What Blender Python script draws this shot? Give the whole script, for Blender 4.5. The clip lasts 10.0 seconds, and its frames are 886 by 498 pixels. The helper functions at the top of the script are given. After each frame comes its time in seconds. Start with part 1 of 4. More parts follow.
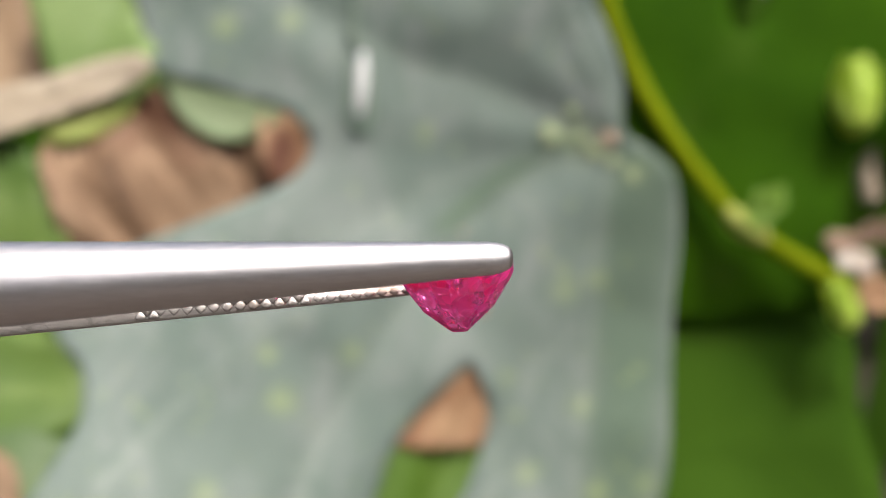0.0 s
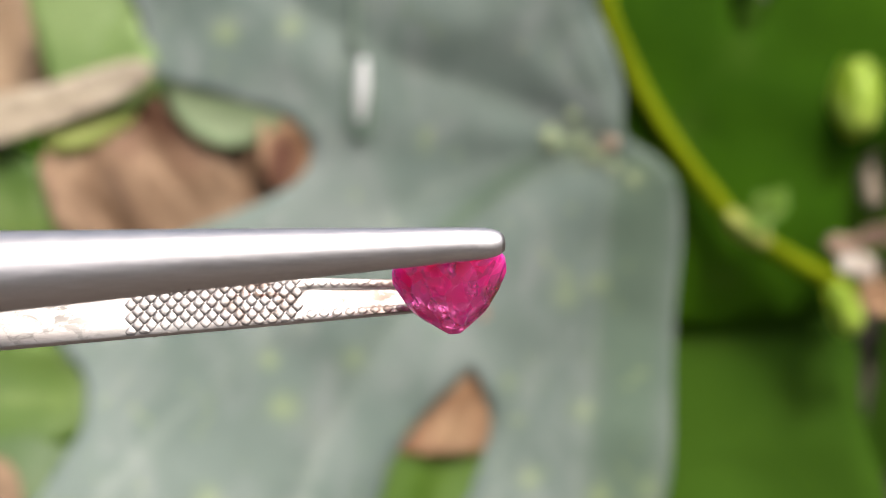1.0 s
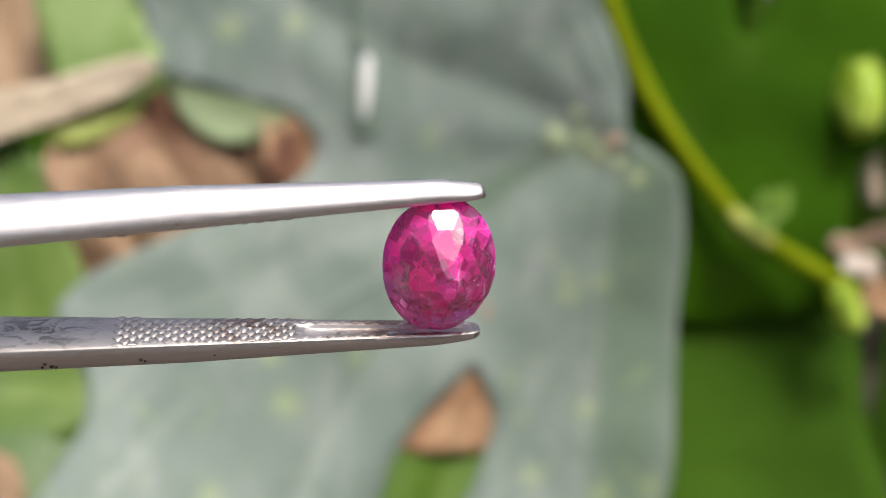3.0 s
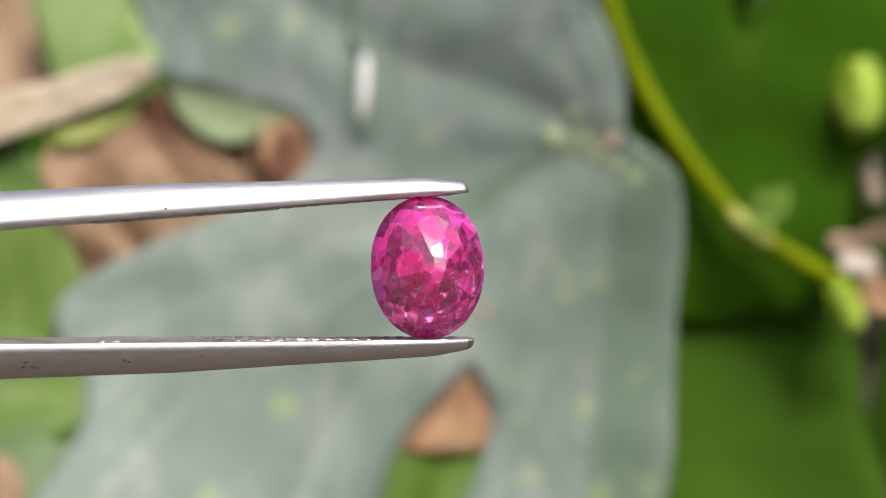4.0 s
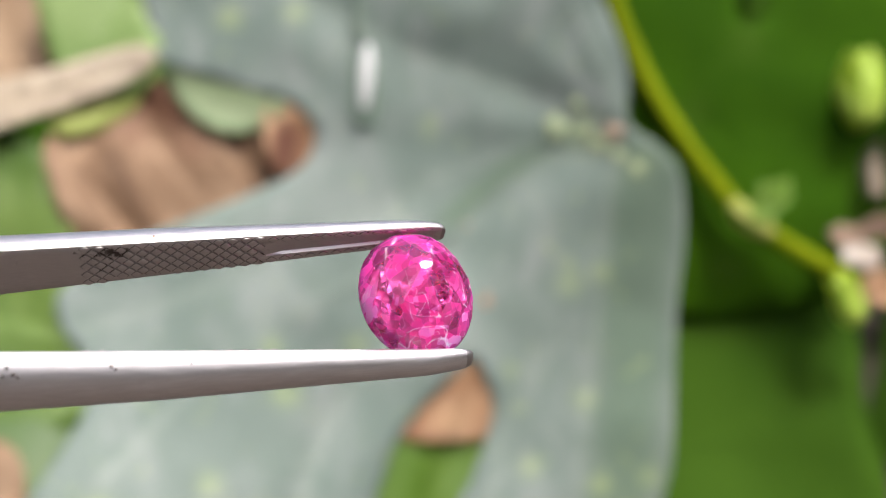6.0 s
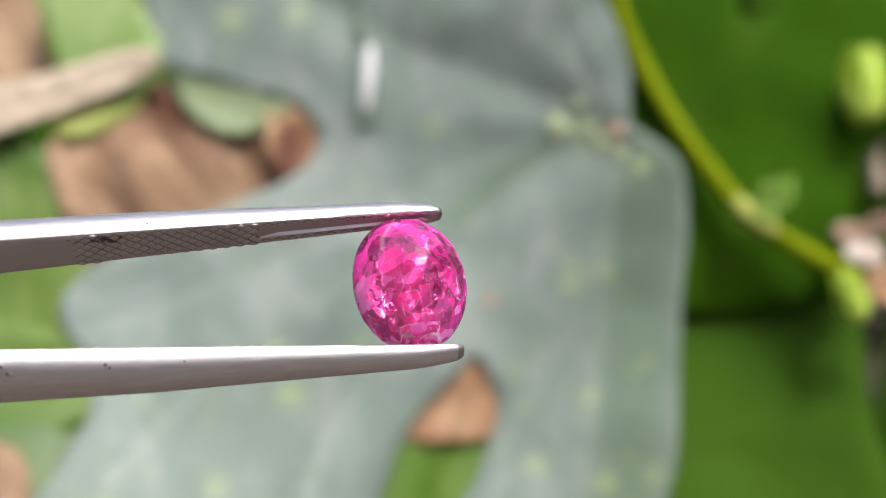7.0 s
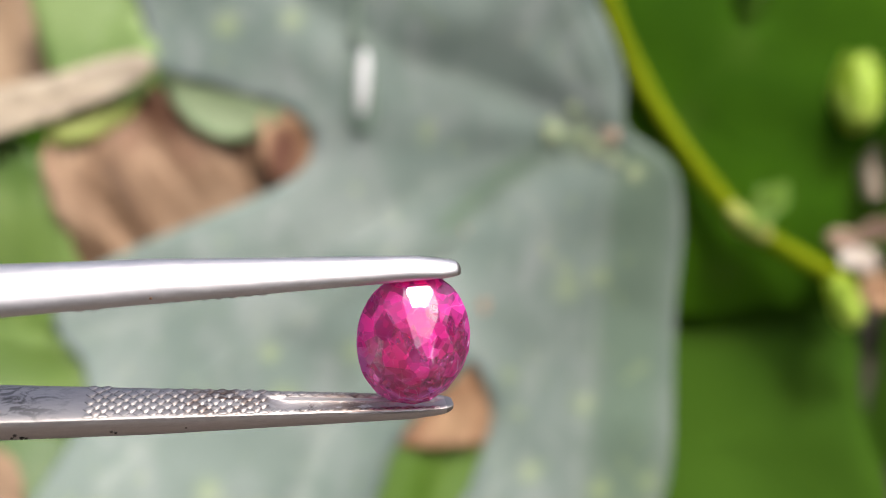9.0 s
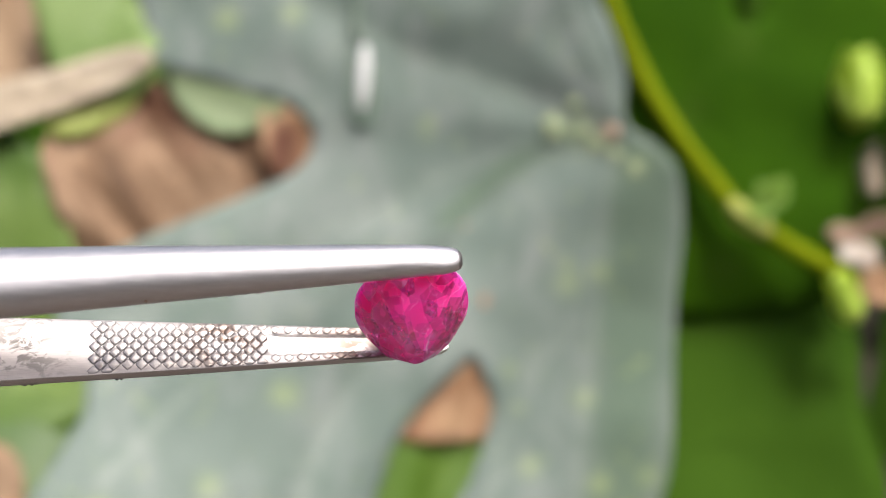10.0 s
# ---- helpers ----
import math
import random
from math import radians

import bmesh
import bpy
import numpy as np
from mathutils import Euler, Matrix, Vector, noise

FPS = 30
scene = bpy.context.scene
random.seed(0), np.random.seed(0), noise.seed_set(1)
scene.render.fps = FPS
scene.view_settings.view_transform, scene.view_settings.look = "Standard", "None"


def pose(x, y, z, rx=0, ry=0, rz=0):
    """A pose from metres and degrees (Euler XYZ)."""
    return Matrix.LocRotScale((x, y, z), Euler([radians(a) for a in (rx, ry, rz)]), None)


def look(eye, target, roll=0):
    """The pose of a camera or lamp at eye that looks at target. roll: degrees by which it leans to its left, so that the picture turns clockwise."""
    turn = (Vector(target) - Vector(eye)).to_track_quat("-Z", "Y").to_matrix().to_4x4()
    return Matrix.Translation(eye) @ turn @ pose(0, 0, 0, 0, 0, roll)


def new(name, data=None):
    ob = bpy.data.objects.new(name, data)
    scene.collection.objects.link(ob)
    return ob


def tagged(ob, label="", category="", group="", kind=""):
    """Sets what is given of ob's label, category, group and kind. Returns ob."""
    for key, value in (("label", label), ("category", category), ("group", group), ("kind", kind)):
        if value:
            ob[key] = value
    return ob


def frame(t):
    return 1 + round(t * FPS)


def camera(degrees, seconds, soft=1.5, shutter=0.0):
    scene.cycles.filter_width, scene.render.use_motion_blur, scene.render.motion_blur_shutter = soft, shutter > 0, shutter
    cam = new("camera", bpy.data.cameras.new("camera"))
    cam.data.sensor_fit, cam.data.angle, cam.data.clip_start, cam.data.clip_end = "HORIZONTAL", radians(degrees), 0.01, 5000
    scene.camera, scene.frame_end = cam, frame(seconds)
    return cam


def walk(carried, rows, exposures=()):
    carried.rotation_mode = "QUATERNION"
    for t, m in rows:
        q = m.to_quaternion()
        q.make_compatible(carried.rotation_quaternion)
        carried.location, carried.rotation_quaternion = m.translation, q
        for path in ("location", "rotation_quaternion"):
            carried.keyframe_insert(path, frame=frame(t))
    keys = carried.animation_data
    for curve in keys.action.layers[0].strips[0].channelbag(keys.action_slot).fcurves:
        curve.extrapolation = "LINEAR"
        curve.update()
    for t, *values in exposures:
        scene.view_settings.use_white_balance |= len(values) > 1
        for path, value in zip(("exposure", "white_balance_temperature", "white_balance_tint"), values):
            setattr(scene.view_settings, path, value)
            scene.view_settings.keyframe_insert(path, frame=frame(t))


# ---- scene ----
# A faceted pink stone in jeweller's tweezers, turned before garden leaves.
# Lengths of small things are given in millimetres and scaled by MM.
from mathutils.geometry import delaunay_2d_cdt

MM = 0.001

# ---- camera ----
cam = camera(40.0, 10.0, soft=1.0, shutter=0.3)
cam.data.dof.use_dof = True
cam.data.dof.focus_distance = 0.0675
cam.data.dof.aperture_fstop = 31.0
walk(cam, [
    (0.0, pose(0.0, 0.0, 0.30, 65.232, -0.007, -0.236)),
    (0.5, pose(0.0, 0.0, 0.30, 65.240, 0.601, -0.458)),
    (1.0, pose(0.0, 0.0, 0.30, 65.478, 0.289, -0.298)),
    (1.5, pose(0.0, 0.0, 0.30, 65.694, 0.228, -0.152)),
    (2.0, pose(0.0, 0.0, 0.30, 65.652, 0.090, -0.065)),
    (3.5, pose(0.0, 0.0, 0.30, 65.287, 0.048, -0.036)),
    (4.0, pose(0.0, 0.0, 0.30, 65.356, 0.184, -0.178)),
    (4.5, pose(0.0, 0.0, 0.30, 65.000, -0.000, 0.000)),
    (5.0, pose(0.0, 0.0, 0.30, 65.031, 0.211, -0.038)),
    (5.5, pose(0.0, 0.0, 0.30, 64.903, -0.189, 0.022)),
    (7.0, pose(0.0, 0.0, 0.30, 64.898, 0.390, -0.018)),
    (7.5, pose(0.0, 0.0, 0.30, 65.172, 0.350, 0.000)),
    (8.0, pose(0.0, 0.0, 0.30, 65.203, 0.101, -0.317)),
    (8.5, pose(0.0, 0.0, 0.30, 65.265, 0.475, -0.441)),
    (9.0, pose(0.0, 0.0, 0.30, 65.163, 0.193, -0.211)),
    (9.5, pose(0.0, 0.0, 0.30, 64.828, 0.136, -0.257)),
    (10.0, pose(0.0, 0.0, 0.30, 64.909, 0.157, -0.174)),
], exposures=[(0.0, 0.19, 6500, 10), (4.5, 0.21, 6500, 10), (5.5, 0.35, 6330, 12), (7.5, 0.38, 6320, 12), (10.0, 0.31, 6430, 11)])

# The slope of the clearing that the camera faces: x to the right, y up, z out of the leaves.
VIEW = pose(0, 0, 0.30, 65, 0, 0)


def aim(x, y, d):
    """A place x right of, y above and d ahead of the eye's mean line, in metres."""
    return VIEW @ Vector((x, y, -d))


def bed(d, tip=0.0, swing=0.0):
    """The pose of a leaf plane d metres ahead, tipped back and swung by some degrees."""
    return VIEW @ pose(0, 0, -d, tip, swing, 0)


# ---- light ----
SUN = (VIEW.to_3x3() @ Vector((0.27, 0.79, 0.56))).normalized()
world = bpy.data.worlds.new("sky")
scene.world = world
world.use_nodes = True
wn = world.node_tree.nodes
sky = wn.new("ShaderNodeTexSky")
sky.sky_type = "NISHITA"
sky.sun_disc = False
sky.sun_elevation = math.asin(SUN.z)
sky.sun_rotation = math.atan2(SUN.x, SUN.y)
sky.dust_density = 8.0
sky.air_density = 0.7
sky.ozone_density = 0.3
wn["Background"].inputs[1].default_value = 0.15
world.node_tree.links.new(sky.outputs[0], wn["Background"].inputs[0])
sun_data = bpy.data.lights.new("sun", "SUN")
sun_data.energy = 3.0
sun_data.angle = radians(15.0)
sun_data.color = (1.0, 0.965, 0.91)
sun = new("sun", sun_data)
sun.matrix_world = look(SUN * 5, (0, 0, 0))


# ---- materials ----
def graph(name):
    m = bpy.data.materials.new(name)
    m.use_nodes = True
    return m, m.node_tree.nodes, m.node_tree.links, m.node_tree.nodes["Principled BSDF"]


def noise_node(nodes, links, scale, detail=4.0, rough=0.55, stretch=(1, 1, 1), coord="Object", warp=0.0, turn=None):
    tc = nodes.new("ShaderNodeTexCoord")
    mp = nodes.new("ShaderNodeMapping")
    mp.inputs["Scale"].default_value = stretch
    if turn is not None:
        # grain drawn out along an axis turned by some degrees
        mp.vector_type = "TEXTURE"
        mp.inputs["Rotation"].default_value = (0, 0, radians(turn))
        mp.inputs["Scale"].default_value = [1 / k for k in stretch]
    links.new(tc.outputs[coord], mp.inputs[0])
    nz = nodes.new("ShaderNodeTexNoise")
    nz.inputs["Scale"].default_value = scale
    nz.inputs["Detail"].default_value = detail
    nz.inputs["Roughness"].default_value = rough
    nz.inputs["Distortion"].default_value = warp
    links.new(mp.outputs[0], nz.inputs["Vector"])
    return nz.outputs[0]


def ramp_node(nodes, links, fac, stops):
    r = nodes.new("ShaderNodeValToRGB")
    while len(r.color_ramp.elements) < len(stops):
        r.color_ramp.elements.new(0.5)
    for e, (p, c) in zip(r.color_ramp.elements, stops):
        e.position = p
        e.color = (*c, 1) if len(c) == 3 else c
    links.new(fac, r.inputs[0])
    return r.outputs[0]


def mix_node(nodes, links, fac, a, b, blend="MIX"):
    m = nodes.new("ShaderNodeMix")
    m.data_type = "RGBA"
    m.blend_type = blend
    for slot, value in ((0, fac), (6, a), (7, b)):
        if isinstance(value, (int, float)):
            m.inputs[slot].default_value = value
        elif isinstance(value, tuple):
            m.inputs[slot].default_value = (*value, 1)
        else:
            links.new(value, m.inputs[slot])
    return m.outputs[2]


def bump_node(nodes, links, height, strength, distance):
    b = nodes.new("ShaderNodeBump")
    b.inputs["Strength"].default_value = strength
    b.inputs["Distance"].default_value = distance
    links.new(height, b.inputs["Height"])
    return b.outputs[0]


def grey(v):
    return (v, v, v)


def leaf_material(name, dark, light, vein, spot, rough=0.5, thin=0.25, coarse=28.0, spec=0.5, bloom=None):
    m, n, l, p = graph(name)
    big = noise_node(n, l, coarse, 3.0, 0.5)
    col = ramp_node(n, l, big, [(0.36, dark), (0.64, light)])
    if bloom:
        wax = noise_node(n, l, 75.0, 5.0, 0.62, (1, 0.6, 1), warp=0.8)
        col = mix_node(n, l, ramp_node(n, l, wax, [(0.46, grey(0.0)), (0.66, grey(0.55))]), col, bloom)
        # darker green bands: pleat shade put into the colour with a greener skin
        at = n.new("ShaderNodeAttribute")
        at.attribute_name = "shady"
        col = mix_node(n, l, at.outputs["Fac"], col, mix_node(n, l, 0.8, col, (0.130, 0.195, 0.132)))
        col = mix_node(n, l, ramp_node(n, l, noise_node(n, l, 240.0, 3.0, 0.6), [(0.62, grey(0.0)), (0.72, grey(0.35))]), col, spot)
    fine = noise_node(n, l, 900.0, 3.0, 0.6)
    col = mix_node(n, l, 0.25, col, ramp_node(n, l, fine, [(0.3, grey(0.55)), (0.7, grey(1.2))]), "MULTIPLY")
    for key, tone in (("vein", vein), ("spot", spot)):
        at = n.new("ShaderNodeAttribute")
        at.attribute_name = key
        col = mix_node(n, l, at.outputs["Fac"], col, tone)
    l.new(col, p.inputs["Base Color"])
    p.inputs["Roughness"].default_value = rough
    p.inputs["Specular IOR Level"].default_value = spec
    l.new(bump_node(n, l, fine, 0.25, 0.0004), p.inputs["Normal"])
    tr = n.new("ShaderNodeBsdfTranslucent")
    l.new(mix_node(n, l, 1.0, col, (1.0, 1.0, 0.35), "MULTIPLY"), tr.inputs[0])
    mx = n.new("ShaderNodeMixShader")
    mx.inputs[0].default_value = thin
    l.new(p.outputs[0], mx.inputs[1])
    l.new(tr.outputs[0], mx.inputs[2])
    l.new(mx.outputs[0], n["Material Output"].inputs[0])
    return m


def dry_material(name, dark, mid, light, run=(1, 1, 1), scale=45.0, turn=None):
    m, n, l, p = graph(name)
    big = noise_node(n, l, scale, 4.0, 0.55, run, warp=0.6 if turn is None else 0.25, turn=turn)
    col = ramp_node(n, l, big, [(0.3, dark), (0.5, mid), (0.72, light)])
    fine = noise_node(n, l, 700.0, 4.0, 0.6)
    col = mix_node(n, l, 0.35, col, ramp_node(n, l, fine, [(0.3, grey(0.5)), (0.7, grey(1.25))]), "MULTIPLY")
    at = n.new("ShaderNodeAttribute")
    at.attribute_name = "spot"
    col = mix_node(n, l, at.outputs["Fac"], col, (0.10, 0.035, 0.014))
    l.new(col, p.inputs["Base Color"])
    p.inputs["Roughness"].default_value = 0.75
    l.new(bump_node(n, l, fine, 0.4, 0.0006), p.inputs["Normal"])
    return m


def steel_material(name, rough, stain, shade=1.0, blots=()):
    m, n, l, p = graph(name)
    p.inputs["Metallic"].default_value = 1.0
    grain = noise_node(n, l, 26000.0, 3.0, 0.75, (0.025, 1, 1))
    broad = noise_node(n, l, 700.0, 3.0, 0.6, (0.12, 1, 1))
    blot = noise_node(n, l, 330.0, 7.0, 0.72)
    col = ramp_node(n, l, grain, [(0.3, (0.70, 0.68, 0.68)), (0.7, (0.92, 0.90, 0.90))])
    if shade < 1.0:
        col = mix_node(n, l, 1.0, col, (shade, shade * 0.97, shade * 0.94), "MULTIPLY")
    col = mix_node(n, l, 0.12, col, ramp_node(n, l, broad, [(0.35, grey(0.8)), (0.65, grey(1.05))]), "MULTIPLY")
    marks = ramp_node(n, l, blot, [(stain, grey(0.0)), (stain + 0.05, grey(1.0))])
    col = mix_node(n, l, marks, col, (0.10, 0.085, 0.075))
    rust = ramp_node(n, l, noise_node(n, l, 260.0, 4.0, 0.6, warp=0.4), [(0.66, grey(0.0)), (0.74, grey(0.7))])
    if stain < 0.68:
        col = mix_node(n, l, rust, col, (0.30, 0.12, 0.05))
    for place, reach, tint, cover in blots:
        tc = n.new("ShaderNodeTexCoord")
        dist = n.new("ShaderNodeVectorMath")
        dist.operation = "DISTANCE"
        l.new(tc.outputs["Object"], dist.inputs[0])
        dist.inputs[1].default_value = [v * MM for v in place]
        near = ramp_node(n, l, dist.outputs["Value"], [(0.0, grey(1.0)), (reach * MM, grey(0.0))])
        speck = ramp_node(n, l, noise_node(n, l, 1500.0, 5.0, 0.7, (0.6, 1, 1), warp=0.8), [(cover, grey(0.0)), (cover + 0.10, grey(0.9))])
        col = mix_node(n, l, mix_node(n, l, 1.0, near, speck, "MULTIPLY"), col, tint)
    l.new(col, p.inputs["Base Color"])
    l.new(ramp_node(n, l, grain, [(0.3, grey(rough - 0.10)), (0.7, grey(rough + 0.08))]), p.inputs["Roughness"])
    l.new(bump_node(n, l, grain, 0.32, 0.00001), p.inputs["Normal"])
    return m


def gem_material():
    """Pink corundum: polished glass that tints the light at every pass, faintly clouded by fine silk."""
    m, n, l, p = graph("pink_gem")
    glass = n.new("ShaderNodeBsdfGlass")
    glass.inputs["Color"].default_value = (1.0, 0.46, 0.80, 1)
    glass.inputs["Roughness"].default_value = 0.0
    glass.inputs["IOR"].default_value = 1.76
    # polish: the clear mirror shine of the facets
    shine = n.new("ShaderNodeBsdfGlossy")
    shine.inputs["Color"].default_value = (1, 1, 1, 1)
    shine.inputs["Roughness"].default_value = 0.03
    polish = n.new("ShaderNodeMixShader")
    polish.inputs[0].default_value = 0.13
    l.new(glass.outputs[0], polish.inputs[1])
    l.new(shine.outputs[0], polish.inputs[2])
    # silk: fine needles under the skin scatter light; facet shares paint refraction tones
    silk = n.new("ShaderNodeBsdfPrincipled")
    silk.inputs["Subsurface Weight"].default_value = 1.0
    silk.inputs["Subsurface Radius"].default_value = (1.0, 0.25, 0.6)
    silk.inputs["Subsurface Scale"].default_value = 0.0065
    silk.inputs["Specular IOR Level"].default_value = 0.0
    # cracks that reach the skin: wisps of fine bright lines, thickest on one lower flank
    wisps = None
    for scale, stretch, turn in ((520.0, (1.0, 0.6, 0.45), 0.0), (640.0, (0.5, 0.6, 1.0), 2.0), (900.0, (1.0, 1.0, 0.7), 5.0)):
        tc = n.new("ShaderNodeTexCoord")
        mp = n.new("ShaderNodeMapping")
        mp.inputs["Scale"].default_value = stretch
        mp.inputs["Rotation"].default_value = (0.4 * turn, 0.7, 0.3 * turn)
        mp.inputs["Location"].default_value = (turn, 0, 0)
        l.new(tc.outputs["Object"], mp.inputs[0])
        nz = n.new("ShaderNodeTexNoise")
        nz.inputs["Scale"].default_value = scale
        nz.inputs["Detail"].default_value = 1.5
        nz.inputs["Distortion"].default_value = 0.2
        l.new(mp.outputs[0], nz.inputs["Vector"])
        line = ramp_node(n, l, nz.outputs[0], [(0.491, grey(0.0)), (0.50, grey(1.0)), (0.509, grey(0.0))])
        broken = ramp_node(n, l, noise_node(n, l, 800.0 + 300 * turn, 2.0, 0.5), [(0.46, grey(0.0)), (0.58, grey(1.0))])
        line = mix_node(n, l, 1.0, line, broken, "MULTIPLY")
        wisps = line if wisps is None else mix_node(n, l, 1.0, wisps, line, "LIGHTEN")
    tc = n.new("ShaderNodeTexCoord")
    lean = n.new("ShaderNodeVectorMath")
    lean.operation = "DOT_PRODUCT"
    l.new(tc.outputs["Object"], lean.inputs[0])
    lean.inputs[1].default_value = (110.0, -30.0, -120.0)
    wisps = mix_node(n, l, 1.0, wisps, ramp_node(n, l, lean.outputs["Value"], [(0.0, grey(0.22)), (0.35, grey(1.0))]), "MULTIPLY")
    # small angular cells, some dense, some clear; low pale ones are painted glints
    flecks = None
    for scale, stretch, turn in ((1000.0, (1.0, 0.8, 0.6), 1.0), (2300.0, (0.7, 1.0, 1.0), 3.0)):
        tc = n.new("ShaderNodeTexCoord")
        mp = n.new("ShaderNodeMapping")
        mp.inputs["Scale"].default_value = stretch
        mp.inputs["Rotation"].default_value = (0.5 * turn, 0.4, 0.8 * turn)
        l.new(tc.outputs["Object"], mp.inputs[0])
        vo = n.new("ShaderNodeTexVoronoi")
        vo.inputs["Scale"].default_value = scale
        l.new(mp.outputs[0], vo.inputs["Vector"])
        split = n.new("ShaderNodeSeparateColor")
        l.new(vo.outputs["Color"], split.inputs[0])
        flecks = split.outputs[0] if flecks is None else mix_node(n, l, 0.5, flecks, split.outputs[0])
    low = n.new("ShaderNodeVectorMath")
    low.operation = "DOT_PRODUCT"
    l.new(tc.outputs["Object"], low.inputs[0])
    low.inputs[1].default_value = (-45.0, 0.0, -140.0)
    flank = ramp_node(n, l, low.outputs["Value"], [(0.0, grey(0.0)), (0.25, grey(1.0))])
    pale = mix_node(n, l, 1.0, ramp_node(n, l, flecks, [(0.65, grey(0.0)), (0.69, grey(1.0))]), flank, "MULTIPLY")
    tint = mix_node(n, l, pale, (1.0, 0.050, 0.32), (1.0, 0.20, 0.56))
    l.new(mix_node(n, l, wisps, tint, (1.0, 0.74, 0.90)), silk.inputs["Base Color"])
    dense = ramp_node(n, l, flecks, [(0.25, grey(0.35)), (0.50, grey(1.0)), (0.75, grey(1.6))])
    depth = n.new("ShaderNodeAttribute")
    depth.attribute_name = "silk"
    mx = n.new("ShaderNodeMixShader")
    l.new(mix_node(n, l, 1.0, mix_node(n, l, 1.0, depth.outputs["Color"], dense, "MULTIPLY"), mix_node(n, l, 1.0, wisps, grey(0.28), "MULTIPLY"), "ADD"), mx.inputs[0])
    l.new(polish.outputs[0], mx.inputs[1])
    # translucent finish added to the unseen crown so the stone looks lit through
    crown_glow = n.new("ShaderNodeAttribute")
    crown_glow.attribute_name = "crown_glow"
    forth = n.new("ShaderNodeBsdfTranslucent")
    forth.inputs[0].default_value = (1.0, 0.12, 0.50, 1)
    skin = n.new("ShaderNodeMixShader")
    l.new(crown_glow.outputs["Fac"], skin.inputs[0])
    l.new(silk.outputs[0], skin.inputs[1])
    l.new(forth.outputs[0], skin.inputs[2])
    l.new(skin.outputs[0], mx.inputs[2])
    l.new(mx.outputs[0], n["Material Output"].inputs[0])
    return m


def fissure_material():
    """Healed cracks inside the stone: bright threads, and films added for glints, half clear."""
    m, n, l, p = graph("fissure")
    body = n.new("ShaderNodeBsdfGlossy")
    body.inputs[0].default_value = (1.0, 0.93, 0.97, 1)
    body.inputs["Roughness"].default_value = 0.12
    mx = n.new("ShaderNodeMixShader")
    mx.inputs[0].default_value = 0.9
    l.new(n.new("ShaderNodeBsdfTransparent").outputs[0], mx.inputs[1])
    l.new(body.outputs[0], mx.inputs[2])
    l.new(mx.outputs[0], n["Material Output"].inputs[0])
    return m


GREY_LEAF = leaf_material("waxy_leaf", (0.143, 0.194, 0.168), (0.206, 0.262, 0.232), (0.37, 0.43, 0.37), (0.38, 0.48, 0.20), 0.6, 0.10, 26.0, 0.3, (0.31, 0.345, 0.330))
DEEP_LEAF = leaf_material("deep_green_leaf", (0.032, 0.096, 0.003), (0.056, 0.150, 0.005), (0.06, 0.15, 0.01), (0.12, 0.2, 0.03), 0.75, 0.25, 22.0, 0.06)
LIT_LEAF = leaf_material("lit_green_leaf", (0.034, 0.088, 0.006), (0.054, 0.124, 0.010), (0.07, 0.16, 0.015), (0.12, 0.2, 0.03), 0.75, 0.25, 22.0, 0.06)
FRESH_LEAF = leaf_material("fresh_leaf", (0.085, 0.175, 0.020), (0.17, 0.275, 0.054), (0.38, 0.5, 0.16), (0.4, 0.5, 0.1), 0.5, 0.35, 30.0)
BUD = leaf_material("young_bud", (0.42, 0.60, 0.06), (0.58, 0.76, 0.13), (0.6, 0.7, 0.3), (0.6, 0.6, 0.2), 0.55, 0.35, 60.0)
PALE = leaf_material("pale_floret", (0.36, 0.44, 0.27), (0.50, 0.57, 0.38), (0.7, 0.7, 0.5), (0.6, 0.5, 0.3), 0.6, 0.25, 90.0)
VINE = leaf_material("vine_skin", (0.138, 0.185, 0.001), (0.185, 0.245, 0.0015), (0.3, 0.35, 0.02), (0.4, 0.4, 0.1), 0.8, 0.1, 50.0, 0.1)
OLIVE = leaf_material("olive_leaf", (0.27, 0.33, 0.06), (0.38, 0.44, 0.11), (0.4, 0.4, 0.15), (0.4, 0.4, 0.1), 0.55, 0.3, 40.0)
BROWN = dry_material("dry_leaf", (0.078, 0.040, 0.017), (0.205, 0.122, 0.066), (0.41, 0.275, 0.17), (1, 0.22, 1), 110.0, 33.0)
LIGHT_BROWN = dry_material("dry_leaf_light", (0.16, 0.10, 0.055), (0.33, 0.22, 0.13), (0.50, 0.36, 0.23), (1, 0.35, 1))
TAN = dry_material("dry_leaf_tan", (0.19, 0.096, 0.041), (0.345, 0.203, 0.108), (0.54, 0.36, 0.21), (1, 0.6, 1), 85.0)
DUSKY = dry_material("withered_petal", (0.11, 0.07, 0.045), (0.20, 0.13, 0.085), (0.32, 0.23, 0.16), (1, 1, 1), 90.0)
KNOT = leaf_material("vine_knot", (0.34, 0.38, 0.08), (0.46, 0.48, 0.16), (0.4, 0.4, 0.2), (0.4, 0.4, 0.1), 0.6, 0.1, 60.0, 0.25)
FLAKE = dry_material("dry_flake", (0.28, 0.17, 0.11), (0.40, 0.27, 0.18), (0.48, 0.36, 0.26), (1, 1, 1), 300.0)
PETAL = dry_material("faded_petal", (0.24, 0.19, 0.15), (0.42, 0.36, 0.30), (0.58, 0.54, 0.48), (1, 1, 1), 90.0)
STRAW = dry_material("straw", (0.28, 0.225, 0.155), (0.37, 0.31, 0.225), (0.46, 0.40, 0.30), (0.3, 1, 1), 80.0)
SOIL = dry_material("soil", (0.018, 0.013, 0.010), (0.040, 0.029, 0.022), (0.08, 0.058, 0.042), (1, 1, 1), 14.0)
